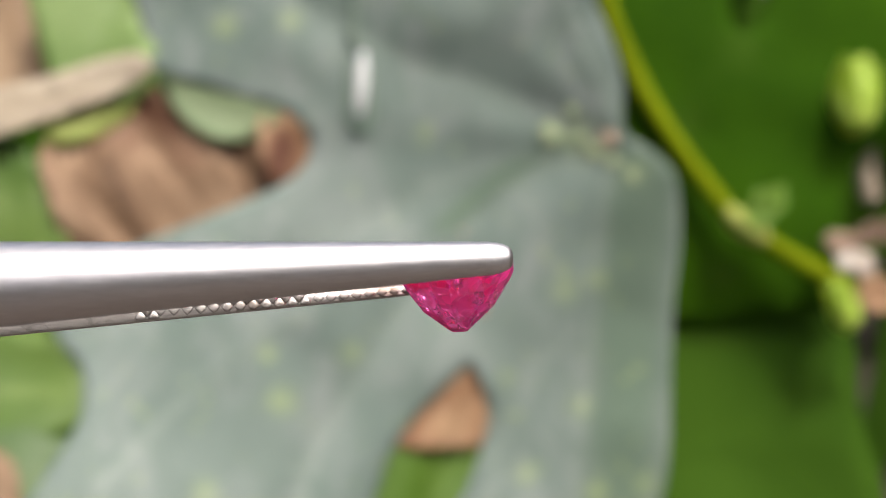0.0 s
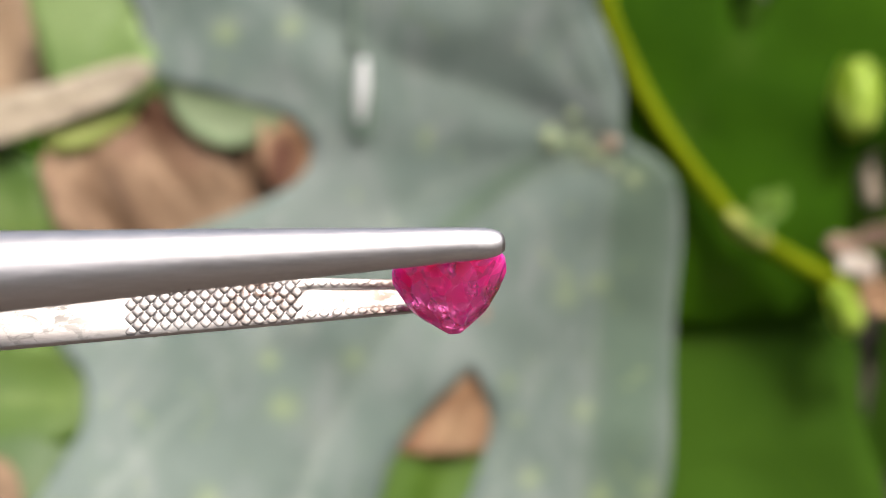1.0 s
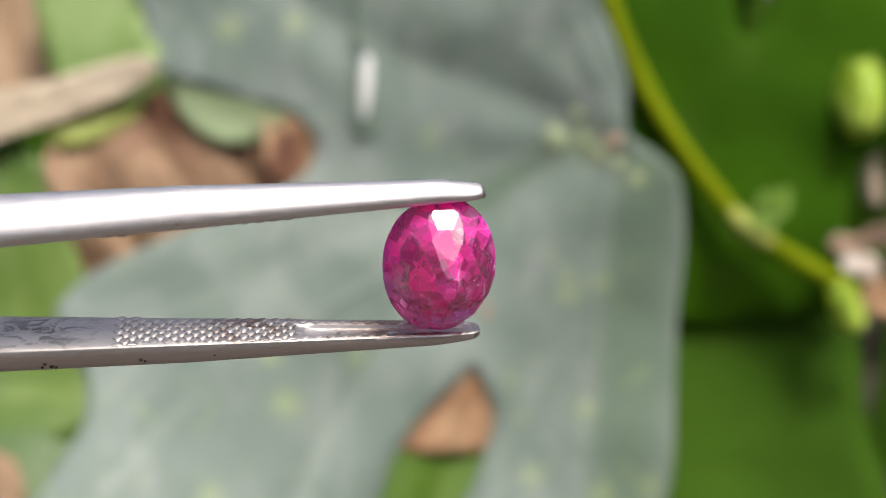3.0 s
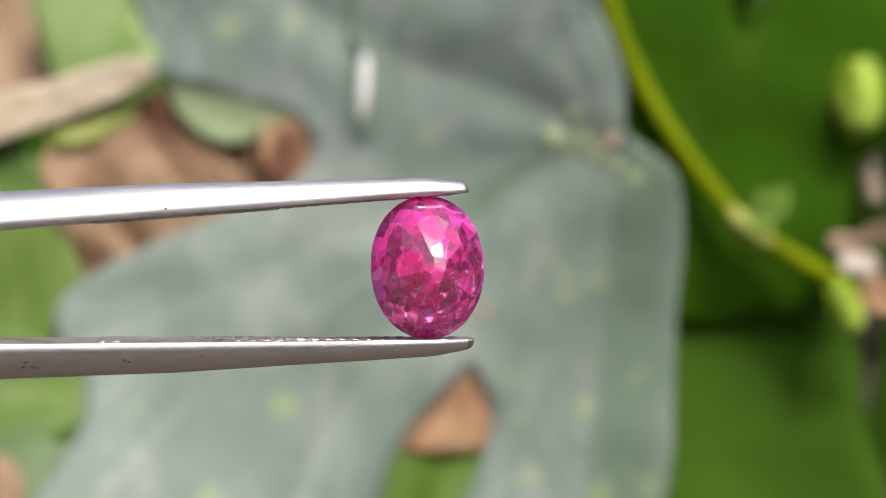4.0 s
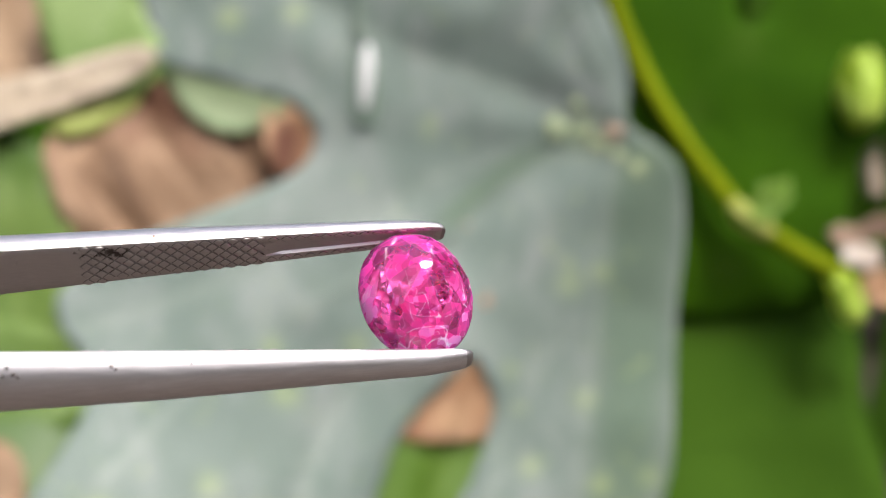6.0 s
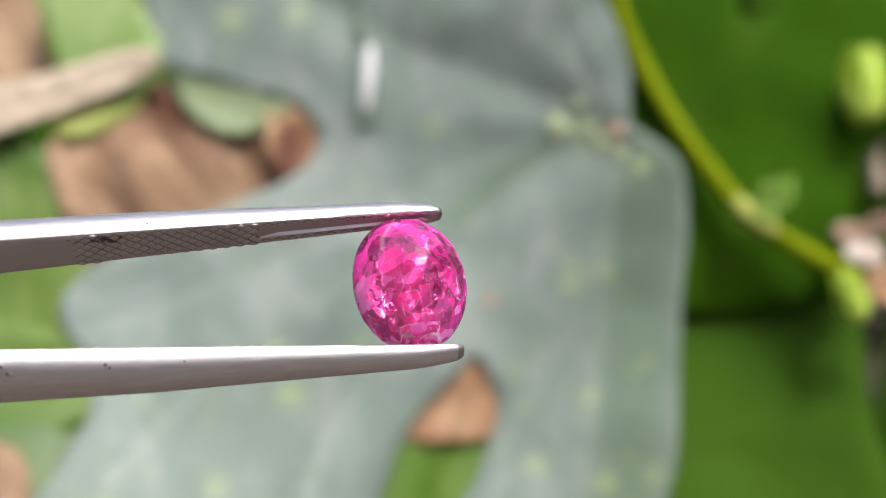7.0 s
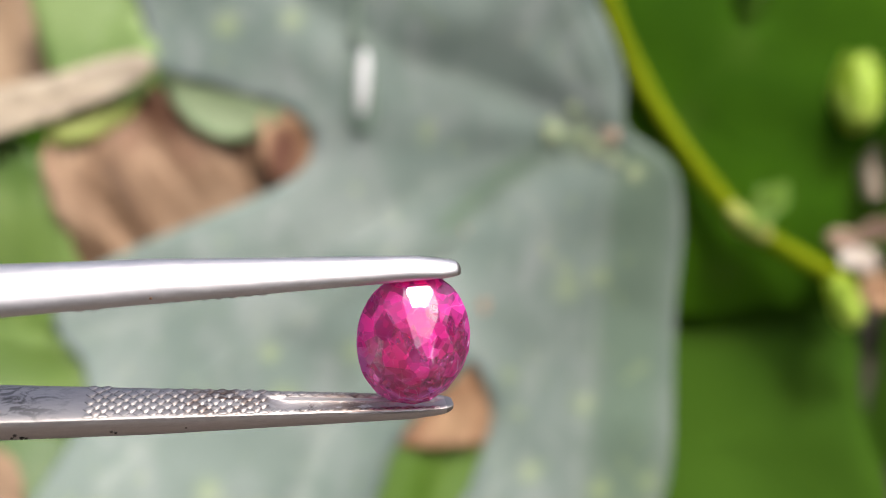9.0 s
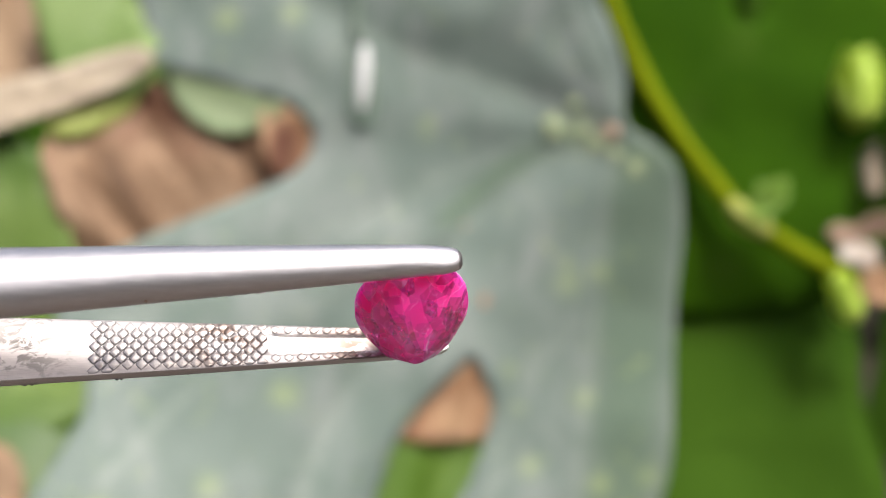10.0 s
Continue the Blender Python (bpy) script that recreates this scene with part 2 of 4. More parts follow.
# olive tone of the unseen ring added to darken reflections
REFLECTION_BANK = leaf_material("hedge", (0.058, 0.065, 0.053), (0.112, 0.122, 0.103), (0.1, 0.1, 0.05), (0.1, 0.1, 0.05), 0.8, 0.0, 6.0, 0.1)
MID_LEAF = leaf_material("mid_green_leaf", (0.10, 0.20, 0.02), (0.155, 0.265, 0.038), (0.2, 0.3, 0.08), (0.2, 0.3, 0.05), 0.5, 0.3, 26.0)
DULL_LEAF = leaf_material("dull_green_leaf", (0.07, 0.135, 0.04), (0.115, 0.195, 0.06), (0.3, 0.36, 0.2), (0.3, 0.36, 0.1), 0.55, 0.25, 26.0)
PINKISH = leaf_material("pinkish_floret", (0.5, 0.36, 0.26), (0.72, 0.58, 0.46), (0.7, 0.6, 0.5), (0.6, 0.5, 0.3), 0.6, 0.2, 90.0)
PALE_GREEN = leaf_material("pale_green_leaf", (0.19, 0.315, 0.08), (0.285, 0.41, 0.14), (0.42, 0.55, 0.28), (0.4, 0.5, 0.1), 0.5, 0.3, 30.0)
SHOOT = leaf_material("shoot_leaf", (0.18, 0.33, 0.04), (0.29, 0.45, 0.09), (0.42, 0.55, 0.2), (0.4, 0.5, 0.1), 0.5, 0.3, 60.0)
FLAP_LEAF = leaf_material("flap_leaf", (0.22, 0.30, 0.15), (0.31, 0.40, 0.22), (0.36, 0.42, 0.26), (0.3, 0.36, 0.1), 0.55, 0.25, 26.0)
PALE_WAX = leaf_material("pale_wax", (0.66, 0.69, 0.69), (0.82, 0.85, 0.85), (0.7, 0.7, 0.7), (0.7, 0.7, 0.6), 0.22, 0.1, 60.0, 0.8)
RIM = leaf_material("dark_rim", (0.13, 0.19, 0.145), (0.19, 0.25, 0.20), (0.1, 0.15, 0.1), (0.1, 0.15, 0.1), 0.5, 0.1, 60.0)
STEEL = steel_material("brushed_steel", 0.43, 0.72)
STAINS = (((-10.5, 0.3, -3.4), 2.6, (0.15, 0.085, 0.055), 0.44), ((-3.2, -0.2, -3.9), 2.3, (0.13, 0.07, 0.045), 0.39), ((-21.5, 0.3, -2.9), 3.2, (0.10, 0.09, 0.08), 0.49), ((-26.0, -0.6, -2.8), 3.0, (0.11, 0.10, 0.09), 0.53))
# groove steel: recess shade put into a darker tone, plus stains
GROOVE = steel_material("stained_shade_steel", 0.50, 0.58, 0.43, STAINS)
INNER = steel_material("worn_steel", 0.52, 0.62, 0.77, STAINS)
TIP = steel_material("darkened_steel", 0.45, 0.72, 0.55)
RUST = dry_material("rust", (0.08, 0.035, 0.015), (0.16, 0.07, 0.03), (0.24, 0.12, 0.05), (1, 1, 1), 2500.0)
PITCH = dry_material("pit_dirt", (0.03, 0.025, 0.02), (0.06, 0.05, 0.045), (0.10, 0.09, 0.08), (1, 1, 1), 2500.0)
GEM = gem_material()
FISSURE = fissure_material()


# ---- mesh helpers ----
def part(name, bm, material, parent=None, label="", smooth=False):
    me = bpy.data.meshes.new(name)
    bm.to_mesh(me)
    bm.free()
    me.materials.append(material)
    if smooth:
        me.shade_smooth()
    ob = new(name, me)
    ob.parent = parent
    if label:
        ob["label"] = label
    return ob


def loop_curve(points, steps=6, closed=True):
    """A smooth curve (Catmull-Rom) through 2D or 3D points."""
    pts = [np.array(p, float) for p in points]
    n = len(pts)
    out = []
    for i in range(n if closed else n - 1):
        if closed:
            a, b, c, d = pts[i - 1], pts[i], pts[(i + 1) % n], pts[(i + 2) % n]
        else:
            a, b, c, d = pts[max(i - 1, 0)], pts[i], pts[i + 1], pts[min(i + 2, n - 1)]
        for k in range(steps):
            u = k / steps
            out.append(0.5 * (2 * b + (c - a) * u + (2 * a - 5 * b + 4 * c - d) * u * u + (3 * b - a - 3 * c + d) * u ** 3))
    if not closed:
        out.append(pts[-1])
    return np.array(out)


def inside(poly, p):
    x, y = p[:, 0], p[:, 1]
    hit = np.zeros(len(p), bool)
    for (xa, ya), (xb, yb) in zip(poly, np.roll(poly, -1, 0)):
        if ya == yb:
            continue
        cross = ((ya > y) != (yb > y)) & (x < (xb - xa) * (y - ya) / (yb - ya) + xa)
        hit ^= cross
    return hit


def line_distance(p, line):
    best = np.full(len(p), 1e9)
    for a, b in zip(line[:-1], line[1:]):
        ab = b - a
        k = np.clip(((p - a) @ ab) / max(ab @ ab, 1e-9), 0, 1)
        best = np.minimum(best, np.linalg.norm(p - a - k[:, None] * ab, axis=1))
    return best


def swell(p, size, amount, seed):
    return np.array([noise.noise(Vector((x / size, y / size, seed))) for x, y in p]) * amount


SURFACE = {}
FLAT = {}


def blade(name, outline, material, parent=None, veins=(), spots=(), cell=2.4, wave=(30, 2.0), crease=0.12, reach=9.0,
          slope=(0, 0), sag=None, edge_roll=0.0, thick=0.45, seed=1.0, steps=6, folds=None, label="", far=300.0, rib=0.0, lift=0.0, ridges=(), bands=(), spot_gain=0.42, host=None):
    """A leaf blade in the xy plane, from its outline in millimetres, swollen between its veins."""
    ring = loop_curve(outline, steps)
    lo, hi = ring.min(0), ring.max(0)
    rng = np.random.RandomState(int(seed * 10))
    gx, gy = np.meshgrid(np.arange(lo[0], hi[0], cell), np.arange(lo[1], hi[1], cell))
    grid = np.stack([gx.ravel(), gy.ravel()], 1) + rng.uniform(-0.25, 0.25, (gx.size, 2)) * cell
    grid = grid[inside(ring, grid)]
    closed = np.vstack([ring, ring[:1]])
    grid = grid[line_distance(grid, closed) > cell * 0.5]
    pts = np.vstack([ring, grid])
    n = len(ring)
    verts, _, faces, _, _, _ = delaunay_2d_cdt([Vector(q) for q in pts], [(i, (i + 1) % n) for i in range(n)], [], 1, 1e-4)
    p = np.array([tuple(q) for q in verts])
    z = swell(p, wave[0], wave[1], seed) + swell(p, wave[0] / 3.1, wave[1] * 0.22, seed + 7)
    z += p[:, 0] * slope[0] + p[:, 1] * slope[1]
    near = np.full(len(p), 1e9)
    for v in veins:
        near = np.minimum(near, line_distance(p, loop_curve(v, 5, False)))
    if veins:
        z += crease * (np.minimum(near, reach) - reach * 0.5)
    for line, rise, spread in ridges:
        z += rise * np.exp(-line_distance(p, loop_curve(line, 5, False)) / spread)
    if folds:
        (dx, dy), pitch, depth = folds
        s = (p[:, 0] * dx + p[:, 1] * dy) / pitch + swell(p, 22, 0.9, seed + 3)
        z += depth * (np.abs((s % 1.0) * 2 - 1) - 0.5)
    if sag:
        z += sag[1] * np.maximum(sag[0] - p[:, 1], 0) ** 2 + sag[2] * np.maximum(p[:, 1] - sag[0], 0) - sag[3] * p[:, 0] * (sag[0] - p[:, 1])
    rim = line_distance(p, closed)
    z += edge_roll * np.exp(-((rim / 2.5) ** 2))
    if host:
        # lies against another blade: takes over the height of that blade's nearest parts
        hp, hz = host
        for i, q in enumerate(p):
            w = 1.0 / (((hp - q) ** 2).sum(1) + 0.3) ** 2.5
            z[i] += (w * hz).sum() / w.sum()
    z += lift
    flat = p
    p = p * (1 - z / far)[:, None]
    bm = bmesh.new()
    vv = [bm.verts.new((a * MM, b * MM, c * MM)) for (a, b), c in zip(p, z)]
    for f in faces:
        try:
            bm.faces.new([vv[i] for i in f])
        except ValueError:
            pass
    bmesh.ops.recalc_face_normals(bm, faces=bm.faces)
    if sum(f.normal.z for f in bm.faces) < 0:
        bmesh.ops.reverse_faces(bm, faces=bm.faces)
    ob = part(name, bm, material, parent, label, smooth=True)
    me = ob.data
    shady = np.zeros(len(p))
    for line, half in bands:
        shady = np.maximum(shady, np.exp(-((line_distance(p, loop_curve(line, 5, False)) / half) ** 4)))
    me.attributes.new("shady", "FLOAT", "POINT").data.foreach_set("value", shady.astype(np.float32))
    a = me.attributes.new("vein", "FLOAT", "POINT")
    a.data.foreach_set("value", (np.exp(-((near / 1.1) ** 2)) * 0.32).astype(np.float32))
    dot = np.zeros(len(p))
    for x, y, r in spots:
        dot = np.maximum(dot, np.exp(-(((p[:, 0] - x) ** 2 + (p[:, 1] - y) ** 2) / (0.85 * r) ** 2) ** 1.5))
    b = me.attributes.new("spot", "FLOAT", "POINT")
    b.data.foreach_set("value", (dot * spot_gain * (0.75 + 0.5 * swell(p, 3.0, 1.0, 40.0))).astype(np.float32))
    if rib:
        for v in veins:
            line = []
            for q in loop_curve(v, 5, False):
                i = np.argmin(((p - q) ** 2).sum(1))
                line.append((p[i, 0] * MM, p[i, 1] * MM, (z[i] - 0.25 * rib) * MM))
            if len(line) > 3:
                tube("vein", line[::2] + line[-1:], (rib, rib * 0.8, rib * 0.4), material, parent, 8)
    SURFACE[ob.name], FLAT[ob.name] = (p, z), (flat, z)
    so = ob.modifiers.new("thickness", "SOLIDIFY")
    so.thickness = thick * MM
    so.offset = -1
    return ob


def tube(name, path, radii, material, parent=None, sides=12, label=""):
    """A round stalk along a smooth path of places in metres, with its radii in millimetres."""
    line = loop_curve(path, 8, False)
    rr = np.interp(np.linspace(0, 1, len(line)), np.linspace(0, 1, len(radii)), radii) * MM
    bm = bmesh.new()
    rings = []
    side = Vector((0.3, 0.2, 0.93))
    for i, c in enumerate(line):
        t = Vector(line[min(i + 1, len(line) - 1)] - line[max(i - 1, 0)]).normalized()
        u = t.cross(side).normalized()
        w = t.cross(u)
        rings.append([bm.verts.new(Vector(c) + (u * math.cos(a) + w * math.sin(a)) * rr[i] * (1 + 0.05 * math.sin(3 * a + i * 0.3)))
                      for a in (2 * math.pi * k / sides for k in range(sides))])
    for a, b in zip(rings[:-1], rings[1:]):
        for k in range(sides):
            bm.faces.new((a[k], a[(k + 1) % sides], b[(k + 1) % sides], b[k]))
    bm.faces.new(rings[0][::-1])
    bm.faces.new(rings[-1])
    bmesh.ops.recalc_face_normals(bm, faces=bm.faces)
    return part(name, bm, material, parent, label, smooth=True)


def thing(name, m, label, category, group="", kind=""):
    ob = new(name)
    ob.empty_display_size = 0.01
    ob.matrix_world = m
    return tagged(ob, label, category, group, kind)


# ---- setting ----
def build_ground():
    bm = bmesh.new()
    xs = [-600, -60, -8] + [-1.5 + 0.1 * i for i in range(31)] + [8, 60, 600]
    ys = [-600, -60, -8] + [-0.7 + 0.1 * i for i in range(36)] + [8, 60, 600]
    rows = []
    for y in ys:
        rows.append([bm.verts.new((x, y, noise.noise(Vector((x * 3, y * 3, 0))) * 0.02 - 0.02)) for x in xs])
    for a, b in zip(rows[:-1], rows[1:]):
        for i in range(len(xs) - 1):
            bm.faces.new((a[i], a[i + 1], b[i + 1], b[i]))
    tagged(part("ground", bm, SOIL, smooth=True), "dark bare garden soil under the plants", "ground", kind="structure")


def leaf_card(bm, m, length, width):
    """One small pointed leaf with a raised rim and a bent midrib."""
    prof = ((0, 0.06), (0.2, 0.75), (0.45, 1.0), (0.75, 0.62), (1.0, 0.02))
    mid, left, right = [], [], []
    for s, w in prof:
        drop = -0.22 * s * s * length
        mid.append(bm.verts.new(m @ Vector((0, s * length, drop))))
        left.append(bm.verts.new(m @ Vector((-w * width / 2, s * length, drop + 0.12 * width * w))))
        right.append(bm.verts.new(m @ Vector((w * width / 2, s * length, drop + 0.12 * width * w))))
    for i in range(len(prof) - 1):
        bm.faces.new((left[i], mid[i], mid[i + 1], left[i + 1]))
        bm.faces.new((mid[i], right[i], right[i + 1], mid[i + 1]))


def build_undergrowth():
    rng = random.Random(5)
    bm = bmesh.new()
    for _ in range(620):
        d = rng.uniform(0.46, 0.95)
        half = d * 0.5
        c = aim(rng.uniform(-half, half), rng.uniform(-half * 0.7, half * 0.75), d)
        if c.z < 0.02:
            continue
        m = Matrix.Translation(c) @ VIEW.to_3x3().to_4x4() @ pose(0, 0, 0, rng.uniform(-50, 25), rng.uniform(-45, 45), rng.uniform(0, 360))
        size = rng.uniform(0.05, 0.11)
        leaf_card(bm, m, size, size * rng.uniform(0.5, 0.75))
    tagged(part("undergrowth", bm, LIT_LEAF, smooth=True), "dense dark green foliage behind the leaves", "foliage", kind="stuff")


def build_reflection_bank():
    """Unseen bank added round the clearing: darkens reflections, closes the view, lowest ahead."""
    bm = bmesh.new()
    n = 96
    rows = []
    for j in range(13):
        row = []
        for i in range(n):
            a = 2 * math.pi * i / n
            ahead = 0.5 + 0.5 * math.sin(a)
            top = 1.7 - 0.9 * ahead
            wob = noise.noise(Vector((math.cos(a) * 4, math.sin(a) * 4, j * 0.6)))
            r = 2.7 + 0.3 * wob - 0.05 * j * ahead
            row.append(bm.verts.new((math.cos(a) * r, 0.2 + math.sin(a) * r, -0.05 + top * j / 12 * (1 + 0.10 * wob))))
        rows.append(row)
    for a, b in zip(rows[:-1], rows[1:]):
        for i in range(n):
            bm.faces.new((a[i], a[(i + 1) % n], b[(i + 1) % n], b[i]))
    tagged(part("backdrop", bm, REFLECTION_BANK), "plain olive bank, unseen, added to darken reflections", "hedge", kind="structure")


# ---- leaves ----
def build_large_leaf():
    leaf = thing("large_leaf", bed(0.262), "large grey-green waxy leaf with lobes, pale veins and yellowish spots", "leaf")
    veins = [
        [(37.0, 23.2), (24.4, 29.9), (14.1, 34.2), (0.7, 39.3), (-11.4, 44.2), (-27.2, 52.4), (-38.2, 59.7)],
        [(36.6, 22.6), (27.5, 20.2), (19.0, 16.5), (5.6, 5.0), (-7.8, -12.0), (-17.5, -26.6), (-27.2, -43.7), (-32.1, -58.3)],
        [(37.0, 21.8), (35.0, 5.0), (32.6, -19.3), (29.9, -38.8), (28.1, -58.3)],
        [(36.6, 24.2), (34.2, 36.6), (29.9, 46.3), (24.4, 60.9)],
        [(36.0, 22.6), (16.5, 20.8), (-2.9, 13.5), (-27.2, 2.6), (-52.8, -9.6), (-77.1, -18.1)],
        [(5.6, 5.0), (-10.2, -3.5), (-32.1, -14.5), (-55.2, -31.5), (-73.5, -51.0)],
        [(33.6, -12.0), (21.4, -24.2), (14.1, -38.8), (10.5, -55.8)],
    ]
    spots = [(-46.3, 50.0, 3.2), (-32.1, 50.6, 2.9), (-35.8, -20.8, 2.2), (-18.5, -20.8, 2.7), (-32.7, -30.3, 3.4), (31.1, -33.7, 2.9), (-46.7, -47.6, 2.7), (19.0, -47.6, 2.7), (45.7, -51.2, 3.2), (35.0, -6.0, 2.7), (27.5, -7.8, 3.2), (-67.1, -51.2, 3.2), (34.5, -52.4, 2.9), (42.1, 17.2, 2.7), (31.1, 24.4, 4.9), (-2.9, 25.7, 2.2), (14.7, -26.0, 1.7)]
    blade("blade", [(-67.1, 63.4), (-65.0, 53.6), (-62.3, 45.1), (-60.8, 39.7), (-38.2, 32.7), (-30.9, 29.6), (-27.7, 24.4), (-29.1, 19.0), (-33.9, 15.0), (-43.1, 10.8), (-55.2, 6.0), (-66.8, 1.1), (-77.1, -4.5), (-83.4, -11.4), (-81.7, -18.1), (-77.1, -24.2), (-76.4, -30.3), (-78.3, -37.6), (-90.5, -57.0), (-92.9, -68.0), (-22.4, -68.0), (-16.5, -59.5), (-13.1, -51.0), (-10.0, -42.5), (-5.1, -35.2), (1.5, -28.6), (7.1, -24.4), (10.7, -33.9), (9.0, -42.5), (6.3, -49.7), (4.6, -59.5), (31.1, -71.6), (43.3, -61.9), (47.7, -53.4), (49.6, -43.7), (50.4, -14.5), (52.1, 2.6), (51.3, 15.9), (46.7, 21.8), (40.2, 26.6), (40.0, 35.5), (38.9, 41.5), (36.6, 47.8), (33.8, 54.0), (28.5, 66.0), (-40.6, 68.2)],
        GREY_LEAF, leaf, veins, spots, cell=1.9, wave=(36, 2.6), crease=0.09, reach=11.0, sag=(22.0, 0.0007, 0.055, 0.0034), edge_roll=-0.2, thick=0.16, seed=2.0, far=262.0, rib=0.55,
        # bands: pleat shade and greener tone laid into the leaf colour
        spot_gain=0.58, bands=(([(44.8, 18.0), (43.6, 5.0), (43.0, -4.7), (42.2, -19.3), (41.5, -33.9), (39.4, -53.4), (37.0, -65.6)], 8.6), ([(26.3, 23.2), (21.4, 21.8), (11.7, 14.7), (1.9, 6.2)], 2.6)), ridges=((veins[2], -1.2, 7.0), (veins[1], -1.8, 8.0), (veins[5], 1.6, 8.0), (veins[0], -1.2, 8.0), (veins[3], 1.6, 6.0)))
    # a narrow torn slit: dark rolled rims round a pale shining fold
    fold = thing("leaf_fold", bed(0.2613), "narrow shiny pale fold in a torn leaf slit with dark rims", "leaf fold")
    part_line = [(-16.0, 43.4), (-16.3, 38.6), (-16.7, 33.8), (-16.9, 29.6)]
    tube("fold", [(x * MM, y * MM, 0.4 * MM) for x, y in part_line], (0.8, 1.45, 1.4, 0.8), PALE_WAX, fold, 12, "pale glossy fold")
    for rim in ([(-17.9, 57.0), (-18.1, 50.9), (-18.4, 46.7), (-17.4, 44.4)], [(-18.7, 42.4), (-19.1, 35.2), (-19.2, 29.8), (-17.4, 26.5), (-15.5, 27.5), (-14.8, 31.6), (-14.5, 38.8)]):
        tube("rim", [(x * MM, y * MM, 0.2 * MM) for x, y in rim], (0.8, 0.9, 1.0, 0.7), RIM, fold, 8, "dark green rolled rim")


def build_deep_leaves():
    a = thing("vine_leaf", bed(0.290), "broad dark green leaf behind the vine", "leaf", "dark leaves")
    blade("blade", [(29.2, 83.9), (62.0, 86.6), (69.0, 64.0), (70.5, 54.5), (74.0, 52.5), (77.5, 56.0), (80.0, 66.0), (86.0, 86.0), (118.0, 84.5), (127.7, 59.6), (124.0, 38.0), (105.0, 26.5), (97.5, 18.0), (96.5, 6.0), (98.0, -7.0), (94.0, -13.0), (82.0, -15.0), (66.0, -17.0), (54.0, -17.5), (46.0, -13.0), (41.3, 2.8), (31.9, 19.0), (26.5, 46.1)],
          DEEP_LEAF, a, [[(30.5, 51.5), (56.2, 33.9), (83.2, 24.5), (118.3, 19.0)], [(56.2, 33.9), (63.0, 8.2), (68.4, -16.1)], [(56.2, 33.9), (73.8, 51.5), (94.0, 81.2)]],
          cell=4.0, wave=(45, 2.4), crease=0.05, reach=14, rib=0.45, seed=3.0, sag=(16.0, -0.0065, 0.11, 0.0), spots=[(59.7, 33.9, 3.2), (71.1, 47.7, 4.6), (57.5, 27.2, 4.1), (68.4, -5.3, 5.1)])
    b = thing("vine_leaf", bed(0.304), "broad mid-green leaf with a shaded upper edge", "leaf", "dark leaves")
    blade("blade", [(42.0, 2.0), (60.0, 6.0), (80.0, 6.0), (96.0, 2.0), (103.0, -10.0), (104.5, -26.0), (106.0, -42.0), (112.0, -62.0), (108.0, -80.0), (87.2, -86.6), (41.7, -80.7), (38.0, -40.0)],
          LIT_LEAF, b, [[(41.7, -55.2), (68.0, -47.3), (94.4, -34.1), (119.5, -23.6)], [(68.0, -47.3), (87.8, -57.9), (107.6, -68.4)]],
          cell=4.0, wave=(40, 2.4), crease=0.06, reach=14, rib=0.5, seed=4.0, edge_roll=-1.5, slope=(0, -0.16))


